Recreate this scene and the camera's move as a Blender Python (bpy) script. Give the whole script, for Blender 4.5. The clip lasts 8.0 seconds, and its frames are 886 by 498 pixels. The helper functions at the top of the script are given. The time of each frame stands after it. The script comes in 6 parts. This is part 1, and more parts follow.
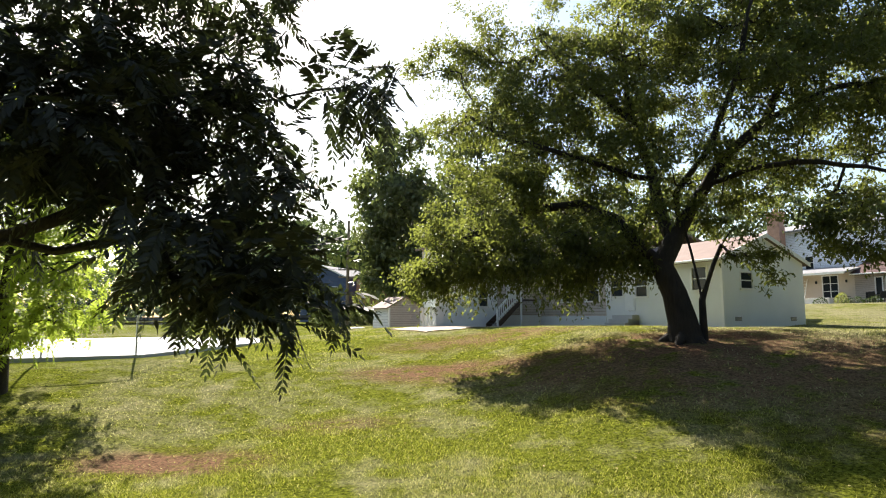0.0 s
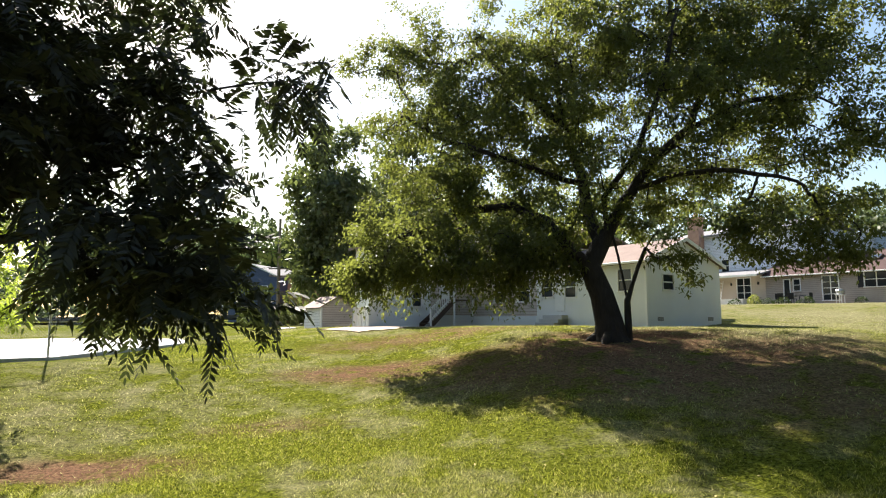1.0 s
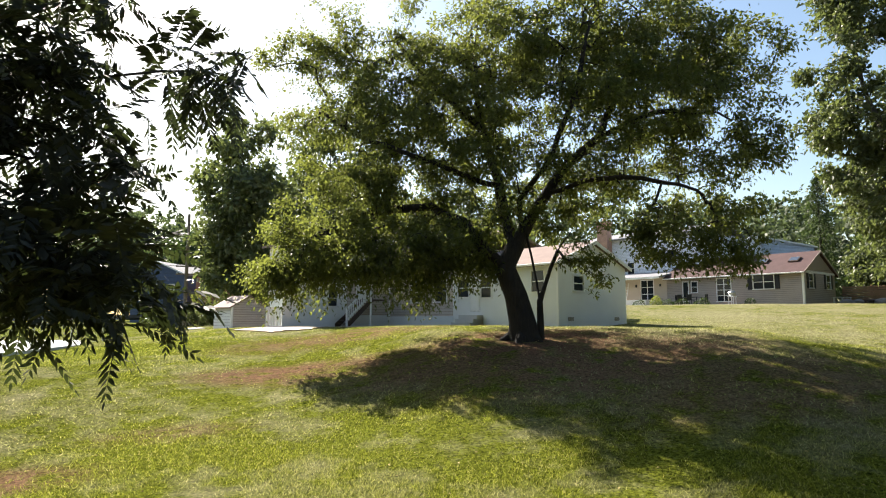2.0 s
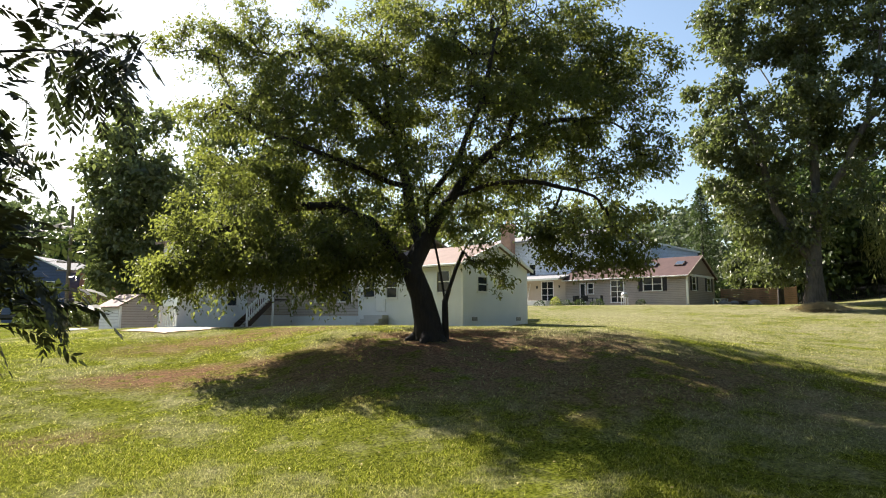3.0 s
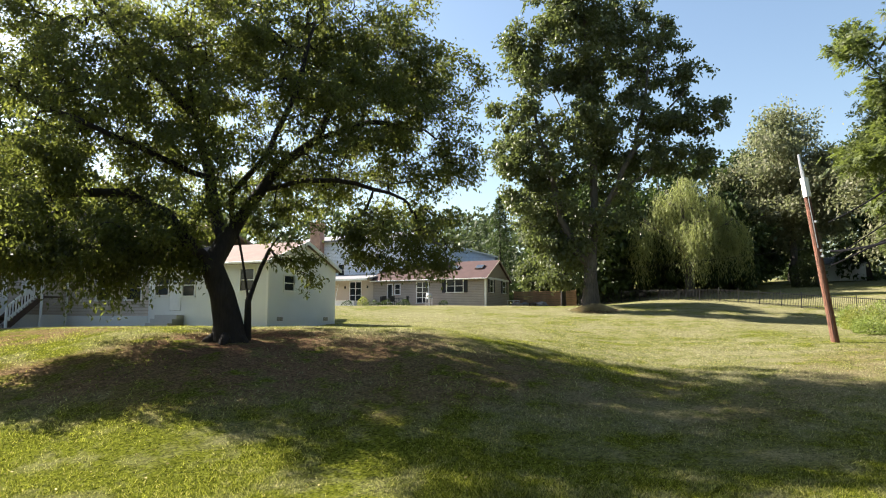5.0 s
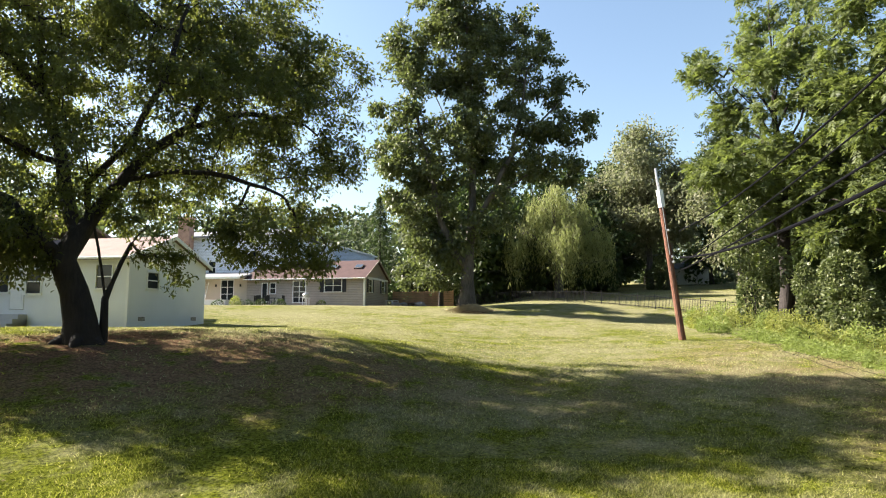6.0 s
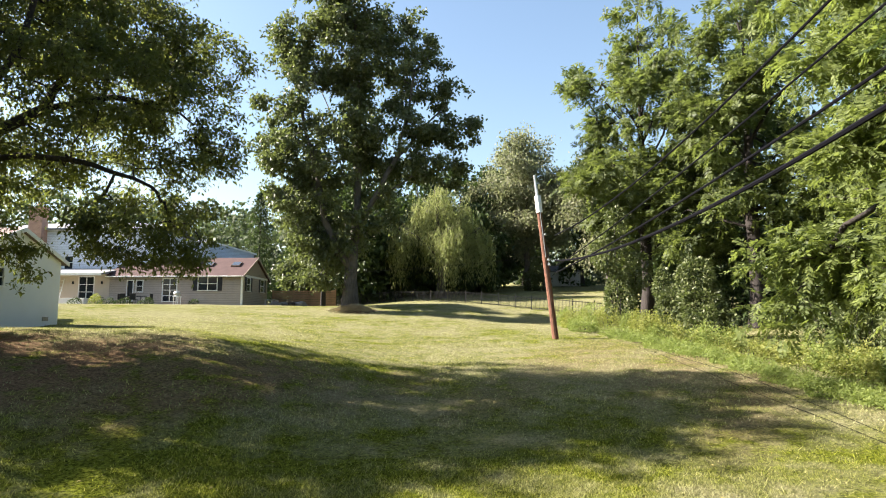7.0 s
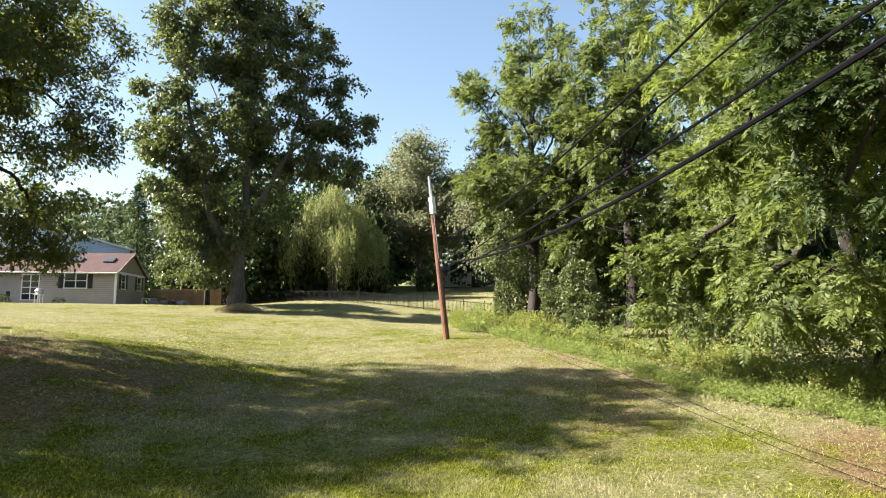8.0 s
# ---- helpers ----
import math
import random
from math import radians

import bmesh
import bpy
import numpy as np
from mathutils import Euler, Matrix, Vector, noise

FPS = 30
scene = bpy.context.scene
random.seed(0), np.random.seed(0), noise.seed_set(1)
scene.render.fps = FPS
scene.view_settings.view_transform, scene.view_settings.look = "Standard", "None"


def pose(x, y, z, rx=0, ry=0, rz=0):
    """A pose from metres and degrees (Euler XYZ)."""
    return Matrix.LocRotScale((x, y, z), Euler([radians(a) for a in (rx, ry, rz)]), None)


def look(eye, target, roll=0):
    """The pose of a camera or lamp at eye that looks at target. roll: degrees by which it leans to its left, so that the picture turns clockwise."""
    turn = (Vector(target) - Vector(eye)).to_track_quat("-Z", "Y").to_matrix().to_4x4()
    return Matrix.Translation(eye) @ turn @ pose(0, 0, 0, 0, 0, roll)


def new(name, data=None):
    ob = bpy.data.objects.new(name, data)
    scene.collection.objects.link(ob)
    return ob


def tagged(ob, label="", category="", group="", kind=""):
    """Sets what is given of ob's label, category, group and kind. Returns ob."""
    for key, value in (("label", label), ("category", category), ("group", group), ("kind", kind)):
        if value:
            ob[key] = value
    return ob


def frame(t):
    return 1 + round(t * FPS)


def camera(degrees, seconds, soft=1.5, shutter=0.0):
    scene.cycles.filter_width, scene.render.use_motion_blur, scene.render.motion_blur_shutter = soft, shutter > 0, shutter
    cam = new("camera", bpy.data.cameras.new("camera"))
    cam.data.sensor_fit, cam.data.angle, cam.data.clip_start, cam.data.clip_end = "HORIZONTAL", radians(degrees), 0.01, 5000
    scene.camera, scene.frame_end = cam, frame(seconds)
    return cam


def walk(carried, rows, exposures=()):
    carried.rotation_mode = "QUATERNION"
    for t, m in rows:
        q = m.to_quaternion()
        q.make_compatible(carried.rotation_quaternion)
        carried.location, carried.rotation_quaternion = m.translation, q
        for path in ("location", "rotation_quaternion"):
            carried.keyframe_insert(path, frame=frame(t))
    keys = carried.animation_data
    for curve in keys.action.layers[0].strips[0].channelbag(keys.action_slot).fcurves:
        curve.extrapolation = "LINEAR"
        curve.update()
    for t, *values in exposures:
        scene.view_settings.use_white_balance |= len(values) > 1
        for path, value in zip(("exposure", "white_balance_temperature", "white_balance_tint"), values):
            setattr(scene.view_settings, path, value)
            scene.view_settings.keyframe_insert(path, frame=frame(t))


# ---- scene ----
EYE = 3.0  # the camera hovers three metres over the foot of the slope
cam = camera(71.0, 8.0, soft=1.1)
walk(cam, [(t, pose(0, 0, EYE, 96.41, 0, yaw)) for t, yaw in (
    (0.0, -0.00),
    (0.5, -3.02),
    (1.0, -6.11),
    (1.5, -9.59),
    (3.0, -22.41),
    (3.5, -26.21),
    (4.0, -30.50),
    (4.5, -34.84),
    (6.0, -51.08),
    (6.5, -56.23),
    (7.0, -61.80),
    (7.5, -66.73),
    (8.0, -71.66))], exposures=[(0, 1.98), (4, 1.96), (6, 2.24), (8, 2.3)])

# ---------------------------------------------------------------- light
SUN_EL = radians(35)
SUN_TO = Vector((-0.42, 0.907, 0)).normalized() * math.cos(SUN_EL) + Vector((0, 0, math.sin(SUN_EL)))
world = bpy.data.worlds.new("sky")
scene.world = world
world.use_nodes = True
wn = world.node_tree
sky = wn.nodes.new("ShaderNodeTexSky")
sky.sky_type, sky.sun_disc = "NISHITA", False
sky.sun_elevation, sky.sun_rotation = SUN_EL, math.atan2(SUN_TO.x, SUN_TO.y)
sky.air_density, sky.dust_density, sky.ozone_density = 1.25, 1.2, 1.0
wn.links.new(sky.outputs[0], wn.nodes["Background"].inputs[0])
wn.nodes["Background"].inputs[1].default_value = 0.054
sun = new("sun", bpy.data.lights.new("sun", "SUN"))
sun.data.energy, sun.data.angle, sun.data.color = 5.0, radians(0.53), (1.0, 0.91, 0.81)
sun.matrix_world = look(SUN_TO * 100, (0, 0, 0))


# ---------------------------------------------------------------- materials
def material(name):
    m = bpy.data.materials.new(name)
    m.use_nodes = True
    nt = m.node_tree
    return m, nt, nt.nodes["Principled BSDF"]


def noise_tex(nt, scale, detail=4, rough=0.6, coord=None):
    n = nt.nodes.new("ShaderNodeTexNoise")
    n.inputs["Scale"].default_value, n.inputs["Detail"].default_value = scale, detail
    n.inputs["Roughness"].default_value = rough
    if coord is None:
        coord = nt.nodes.new("ShaderNodeTexCoord").outputs["Object"]
    nt.links.new(coord, n.inputs["Vector"])
    return n.outputs["Fac"]


def ramp(nt, fac, stops):
    r = nt.nodes.new("ShaderNodeValToRGB")
    while len(r.color_ramp.elements) < len(stops):
        r.color_ramp.elements.new(0.5)
    for e, (p, c) in zip(r.color_ramp.elements, stops):
        e.position, e.color = p, (*c, 1)
    nt.links.new(fac, r.inputs[0])
    return r.outputs[0]


def mixc(nt, fac, a, b, mode="MIX"):
    n = nt.nodes.new("ShaderNodeMix")
    n.data_type, n.blend_type = "RGBA", mode
    for sock, v in ((n.inputs[0], fac), (n.inputs[6], a), (n.inputs[7], b)):
        if isinstance(v, (int, float)):
            sock.default_value = v
        elif isinstance(v, tuple):
            sock.default_value = (*v, 1)
        else:
            nt.links.new(v, sock)
    return n.outputs[2]


def bump(nt, bsdf, height, strength, dist=0.02):
    b = nt.nodes.new("ShaderNodeBump")
    b.inputs["Strength"].default_value, b.inputs["Distance"].default_value = strength, dist
    nt.links.new(height, b.inputs["Height"])
    nt.links.new(b.outputs[0], bsdf.inputs["Normal"])


def plain(name, col, rough=0.6, metal=0.0, vary=0.15, scale=3.0, grain=40.0, relief=0.15):
    """A surface with stains at one scale and grain at another."""
    m, nt, b = material(name)
    b.inputs["Specular IOR Level"].default_value = 0.3
    big = noise_tex(nt, scale)
    fine = noise_tex(nt, grain, 3)
    dark = tuple(c * (1 - vary) for c in col)
    lite = tuple(min(1, c * (1 + vary)) for c in col)
    c1 = ramp(nt, big, [(0.3, dark), (0.7, lite)])
    c2 = ramp(nt, fine, [(0.3, dark), (0.7, lite)])
    nt.links.new(mixc(nt, 0.4, c1, c2), b.inputs["Base Color"])
    b.inputs["Roughness"].default_value, b.inputs["Metallic"].default_value = rough, metal
    if relief:
        bump(nt, b, fine, relief, 0.01)
    return m


def leaf_mat(name, dark, lite, through_col, trans=0.45, gloss=0.55):
    """A leaf: light and dark leaves side by side, shining through against the sun."""
    m, nt, b = material(name)
    dark, lite = [(c[0] * 1.08, c[1] * 0.97, c[2] * 1.14) for c in (dark, lite)]
    geo = nt.nodes.new("ShaderNodeNewGeometry")
    patch = noise_tex(nt, 0.7, 2)
    rnd = geo.outputs["Random Per Island"]
    col = mixc(nt, 0.35, ramp(nt, rnd, [(0.0, dark), (1.0, lite)]), ramp(nt, patch, [(0.35, dark), (0.65, lite)]))
    nt.links.new(col, b.inputs["Base Color"])
    b.inputs["Roughness"].default_value = gloss
    b.inputs["Specular IOR Level"].default_value = 0.22
    tl = nt.nodes.new("ShaderNodeBsdfTranslucent")
    tcol = mixc(nt, 0.45, through_col, col)
    nt.links.new(tcol, tl.inputs["Color"])
    mx = nt.nodes.new("ShaderNodeMixShader")
    mx.inputs[0].default_value = trans
    nt.links.new(b.outputs[0], mx.inputs[1])
    nt.links.new(tl.outputs[0], mx.inputs[2])
    nt.links.new(mx.outputs[0], nt.nodes["Material Output"].inputs[0])
    return m


def bark_mat(name, dark, lite):
    m, nt, b = material(name)
    co = nt.nodes.new("ShaderNodeTexCoord").outputs["Object"]
    mp = nt.nodes.new("ShaderNodeMapping")
    mp.inputs["Scale"].default_value = (1, 1, 0.16)
    nt.links.new(co, mp.inputs[0])
    ridges = noise_tex(nt, 16, 5, 0.7, mp.outputs[0])
    moss = noise_tex(nt, 1.3, 3)
    c = ramp(nt, ridges, [(0.35, dark), (0.68, lite)])
    nt.links.new(mixc(nt, 0.35, c, ramp(nt, moss, [(0.4, dark), (0.7, lite)])), b.inputs["Base Color"])
    b.inputs["Roughness"].default_value = 0.9
    bump(nt, b, ridges, 0.9, 0.05)
    return m


LEAF_MID = leaf_mat("leaf_mid", (0.013, 0.018, 0.010), (0.063, 0.082, 0.03), (0.46, 0.53, 0.085), 0.36)
# nearly black leaves: the shade of their backlit side is put into the colour
LEAF_BACKLIT = leaf_mat("leaf_backlit", (0.02, 0.023, 0.018), (0.044, 0.05, 0.034), (0.18, 0.26, 0.05), 0.1, 0.6)
LEAF_BIG = leaf_mat("leaf_big", (0.026, 0.038, 0.018), (0.12, 0.15, 0.06), (0.26, 0.33, 0.07), 0.3, 0.36)
LEAF_BRIGHT = leaf_mat("leaf_bright", (0.1, 0.16, 0.02), (0.22, 0.3, 0.04), (0.52, 0.66, 0.08), 0.5)
LEAF_WILLOW = leaf_mat("leaf_willow", (0.09, 0.115, 0.035), (0.25, 0.285, 0.1), (0.48, 0.56, 0.17), 0.44)
LEAF_WALNUT = leaf_mat("leaf_walnut", (0.035, 0.056, 0.02), (0.165, 0.22, 0.055), (0.4, 0.5, 0.09), 0.38)
LEAF_OLIVE = leaf_mat("leaf_olive", (0.03, 0.048, 0.02), (0.122, 0.162, 0.045), (0.34, 0.43, 0.08), 0.34)
LEAF_IVY = leaf_mat("leaf_ivy", (0.028, 0.045, 0.016), (0.15, 0.185, 0.066), (0.22, 0.3, 0.06), 0.24, 0.4)
LEAF_BRUSH = leaf_mat("leaf_brush", (0.09, 0.12, 0.03), (0.29, 0.325, 0.08), (0.4, 0.46, 0.05), 0.35)
LEAF_WEED = leaf_mat("leaf_weed", (0.09, 0.135, 0.035), (0.25, 0.32, 0.08), (0.38, 0.5, 0.08), 0.38)
# dark leaves; inside the woods this colour also carries the shade
LEAF_DARK_SHADED = leaf_mat("leaf_dark_shaded", (0.02, 0.036, 0.012), (0.05, 0.08, 0.02), (0.1, 0.16, 0.03), 0.25)
LEAF_GREY = leaf_mat("leaf_grey", (0.075, 0.092, 0.048), (0.22, 0.24, 0.125), (0.36, 0.42, 0.17), 0.38)
LEAF_FAR = leaf_mat("leaf_far", (0.034, 0.054, 0.026), (0.095, 0.125, 0.055), (0.2, 0.28, 0.08), 0.22, 0.6)
BARK = bark_mat("bark", (0.012, 0.009, 0.008), (0.04, 0.03, 0.025))
BARK_GREY = bark_mat("bark_grey", (0.035, 0.03, 0.026), (0.13, 0.115, 0.1))
BARK_PALE = bark_mat("bark_pale", (0.06, 0.052, 0.045), (0.26, 0.235, 0.21))
WHITE_STUCCO = plain("white_stucco", (0.74, 0.75, 0.74), 0.8, vary=0.06, scale=0.8, grain=25, relief=0.25)
WHITE_PAINT = plain("white_paint", (0.78, 0.78, 0.76), 0.5, vary=0.05)
BEIGE_SIDING = plain("beige_siding", (0.52, 0.44, 0.35), 0.6, vary=0.07, scale=1.2)
TAN_SIDING = plain("tan_siding", (0.29, 0.245, 0.195), 0.65, vary=0.08, scale=1.0)
GREY_SIDING = plain("grey_siding", (0.6, 0.61, 0.62), 0.6, vary=0.06)
WHITE_SIDING = plain("white_siding", (0.72, 0.74, 0.78), 0.6, vary=0.05)
ROOF_PINK = plain("roof_pink_shingle", (0.2, 0.147, 0.127), 0.9, vary=0.2, scale=1.5, grain=18, relief=0.5)
ROOF_RED = plain("roof_red_shingle", (0.07, 0.04, 0.038), 0.9, vary=0.25, scale=1.5, grain=18, relief=0.5)
ROOF_GREY = plain("roof_grey_shingle", (0.2, 0.2, 0.21), 0.9, vary=0.25, scale=1.5, grain=18, relief=0.5)
BRICK = plain("house_brick", (0.3, 0.14, 0.1), 0.9, vary=0.3, scale=2.5, grain=14, relief=0.5)
CHIMNEY = plain("pale_chimney_brick", (0.4, 0.25, 0.2), 0.9, vary=0.3, scale=2.5, grain=14, relief=0.5)
SHUTTER = plain("dark_shutter", (0.018, 0.018, 0.022), 0.5, vary=0.2)
DARK_WOOD = plain("dark_wood", (0.09, 0.06, 0.045), 0.8, vary=0.25)
FENCE_WOOD = plain("fence_wood", (0.26, 0.15, 0.085), 0.85, vary=0.3, scale=1.5)
POLE_RED = bark_mat("treated_pole", (0.06, 0.026, 0.017), (0.25, 0.105, 0.06))
POLE_GREY = plain("weathered_pole", (0.17, 0.14, 0.12), 0.9, vary=0.25)
CONCRETE = plain("concrete", (0.46, 0.45, 0.43), 0.9, vary=0.12, scale=0.5, grain=20)
COURT = plain("court_surface", (0.40, 0.41, 0.44), 0.85, vary=0.06, scale=0.3)
METAL = plain("galvanised_metal", (0.45, 0.46, 0.47), 0.4, 0.8, vary=0.1)
BLACK_METAL = plain("black_metal", (0.012, 0.012, 0.013), 0.45, 0.3, vary=0.2)
CABLE = plain("cable", (0.004, 0.004, 0.006), 0.95, vary=0.2, relief=0)
CABLE.node_tree.nodes["Principled BSDF"].inputs["Specular IOR Level"].default_value = 0.08
STONE = plain("garden_stone", (0.2, 0.18, 0.16), 0.9, vary=0.3, scale=2)
CAR_PAINT = plain("car_paint_white", (0.6, 0.61, 0.63), 0.25, vary=0.03)
RUBBER = plain("rubber", (0.02, 0.02, 0.02), 0.8)
GLASS, _nt, _b = material("window_glass")
_b.inputs["Base Color"].default_value = (0.02, 0.025, 0.03, 1)
_b.inputs["Roughness"].default_value, _b.inputs["Specular IOR Level"].default_value = 0.05, 0.35
ROOF_GLASS, _nt, _b = material("skylight_glass")
_b.inputs["Base Color"].default_value = (0.05, 0.06, 0.075, 1)
_b.inputs["Roughness"].default_value, _b.inputs["Specular IOR Level"].default_value = 0.08, 1.0


# ---------------------------------------------------------------- mesh helpers
def mesh_of(verts, tris):
    """A mesh from an array of places and an array of triangles."""
    verts, tris = np.asarray(verts, np.float32).reshape(-1, 3), np.asarray(tris, np.int32).reshape(-1, 3)
    me = bpy.data.meshes.new("mesh")
    me.vertices.add(len(verts))
    me.vertices.foreach_set("co", verts.ravel())
    me.loops.add(tris.size)
    me.loops.foreach_set("vertex_index", tris.ravel())
    me.polygons.add(len(tris))
    me.polygons.foreach_set("loop_start", np.arange(0, tris.size, 3, dtype=np.int32))
    me.polygons.foreach_set("loop_total", np.full(len(tris), 3, np.int32))
    me.update(calc_edges=True)
    return me


def part(name, data, mat, parent=None, label=""):
    """Link a bmesh or mesh as one object, under a thing or a part."""
    if isinstance(data, bmesh.types.BMesh):
        me = bpy.data.meshes.new(name)
        bmesh.ops.recalc_face_normals(data, faces=data.faces)
        data.to_mesh(me)
        data.free()
    else:
        me = data
    me.name = name
    if mat and not me.materials:
        me.materials.append(mat)
    ob = new(name, me)
    if parent:
        ob.parent = parent
    return tagged(ob, label)


def thing(name, m, label, category, group="", kind=""):
    ob = new(name)
    ob.empty_display_size = 0.2
    ob.matrix_basis = m
    return tagged(ob, label, category, group, kind)


def box(bm, x0, x1, y0, y1, z0, z1, bevel=0.0):
    m = Matrix.LocRotScale(((x0 + x1) / 2, (y0 + y1) / 2, (z0 + z1) / 2), None, (x1 - x0, y1 - y0, z1 - z0))
    r = bmesh.ops.create_cube(bm, size=1, matrix=m)
    if bevel:
        es = list({e for v in r["verts"] for e in v.link_edges})
        bmesh.ops.bevel(bm, geom=es, offset=bevel, segments=1, affect="EDGES")
    return bm


def boxes(*rows, bevel=0.0):
    bm = bmesh.new()
    for r in rows:
        box(bm, *r, bevel=bevel)
    return bm


def prism(pts, y0, y1):
    """The outline pts in x and z, drawn out from y0 to y1."""
    bm = bmesh.new()
    a = [bm.verts.new((x, y0, z)) for x, z in pts]
    b = [bm.verts.new((x, y1, z)) for x, z in pts]
    bm.faces.new(a)
    bm.faces.new(b[::-1])
    for i in range(len(pts)):
        j = (i + 1) % len(pts)
        bm.faces.new((a[j], a[i], b[i], b[j]))
    return bm


def tube(points, radii, sides=6, bm=None):
    """A round bar along points."""
    bm = bm or bmesh.new()
    pts = [Vector(p) for p in points]
    if not hasattr(radii, "__len__"):
        radii = [radii] * len(pts)
    rings = []
    for i, p in enumerate(pts):
        d = (pts[min(i + 1, len(pts) - 1)] - pts[max(i - 1, 0)]).normalized()
        a = d.cross(Vector((0.3, 0.9, 0.31))).normalized()
        b = d.cross(a)
        rings.append([bm.verts.new(p + (a * math.cos(k * math.tau / sides) + b * math.sin(k * math.tau / sides)) * radii[i]) for k in range(sides)])
    for r, s in zip(rings, rings[1:]):
        for k in range(sides):
            bm.faces.new((r[k], r[(k + 1) % sides], s[(k + 1) % sides], s[k]))
    bm.faces.new(rings[0][::-1])
    bm.faces.new(rings[-1])
    return bm


def wall_bm(x0, x1, z0, z1, y0, y1, holes=()):
    """A wall in x and z from y0 to y1 with openings (x0, x1, z0, z1) through it."""
    xs = sorted({x0, x1, *[h[0] for h in holes], *[h[1] for h in holes]})
    zs = sorted({z0, z1, *[h[2] for h in holes], *[h[3] for h in holes]})
    bm = bmesh.new()
    for xa, xb in zip(xs, xs[1:]):
        for za, zb in zip(zs, zs[1:]):
            xm, zm = (xa + xb) / 2, (za + zb) / 2
            if not any(h[0] < xm < h[1] and h[2] < zm < h[3] for h in holes):
                box(bm, xa, xb, y0, y1, za, zb)
    bmesh.ops.remove_doubles(bm, verts=bm.verts, dist=1e-4)
    return bm


# ---------------------------------------------------------------- ground
def sstep(t):
    t = np.clip(t, 0, 1)
    return t * t * (3 - 2 * t)


def ground_z(x, y):
    """Height of the lawn: a knoll with the trees and houses ahead, a long rise beyond it, a lower flat for the court."""
    x, y = np.asarray(x, float), np.asarray(y, float)
    r, az = np.hypot(x, y) + 1e-6, np.degrees(np.arctan2(-x, y))
    knoll = 2.63 * sstep((r - 7) / (18 + 11 * sstep((az + 18) / 24)))
    knoll = knoll + 1.47 * sstep((r - 32) / 23) * sstep((-az - 12) / 14)
    knoll = knoll * (1 - 0.065 * sstep((az + 16) / 16))
    soft = np.sqrt((np.maximum(r, 0) - 10) ** 2 + 9)
    rise = 0.095 * ((r - 10) + soft) / 2 - 0.04
    rise = np.where(r > 110, np.minimum(rise, 9.5 + 0.02 * (r - 110)), rise)
    shelf = 4.12 - np.log1p(np.exp(np.clip(4 * (4.12 - rise), -40, 40))) / 4
    rise = shelf + (rise - shelf) * sstep((-az - 50) / 10)
    rise = rise - 0.65 * sstep((-az - 60) / 12) * np.exp(-((r - 48) / 9) ** 2)
    court = 1.5 * sstep((r - 13) / 13)
    wl = sstep((az - 1) / 21)
    wr = sstep((-az - 36) / 26)
    behind = sstep((np.abs(az + 35) - 85) / 40)
    z = knoll * (1 - wl) * (1 - wr) + court * wl + rise * wr
    z = z * (1 - behind)
    far = sstep((r - 48) / 40)
    z = z + far * wl * 1.2
    return z + 0.03 * np.sin(x * 0.9 + 1) * np.sin(y * 0.8) + 0.05 * np.sin(x * 0.31 + y * 0.23)


def gz(x, y):
    return float(ground_z(x, y))

def drier(nt, co, value):
    """The lawn is drier in the open toward the wood, and faintly striped by the mower."""
    sep = nt.nodes.new("ShaderNodeSeparateXYZ")
    nt.links.new(co, sep.inputs[0])
    mr = nt.nodes.new("ShaderNodeMapRange")
    mr.inputs["From Min"].default_value, mr.inputs["From Max"].default_value = 4, 24
    mr.inputs["To Min"].default_value, mr.inputs["To Max"].default_value = 0, 0.22
    nt.links.new(sep.outputs["X"], mr.inputs["Value"])
    wv = nt.nodes.new("ShaderNodeTexWave")
    wv.bands_direction = "DIAGONAL"
    wv.inputs["Scale"].default_value, wv.inputs["Distortion"].default_value = 0.22, 1.2
    nt.links.new(co, wv.inputs["Vector"])
    st = nt.nodes.new("ShaderNodeMath")
    st.operation = "MULTIPLY_ADD"
    st.inputs[1].default_value = 0.05
    nt.links.new(wv.outputs["Fac"], st.inputs[0])
    nt.links.new(mr.outputs[0], st.inputs[2])
    ad = nt.nodes.new("ShaderNodeMath")
    ad.operation = "ADD"
    nt.links.new(value, ad.inputs[0])
    nt.links.new(st.outputs[0], ad.inputs[1])
    hf = nt.nodes.new("ShaderNodeMath")
    hf.operation = "MULTIPLY"
    hf.inputs[1].default_value = 0.5
    nt.links.new(ad.outputs[0], hf.inputs[0])
    return hf.outputs[0]


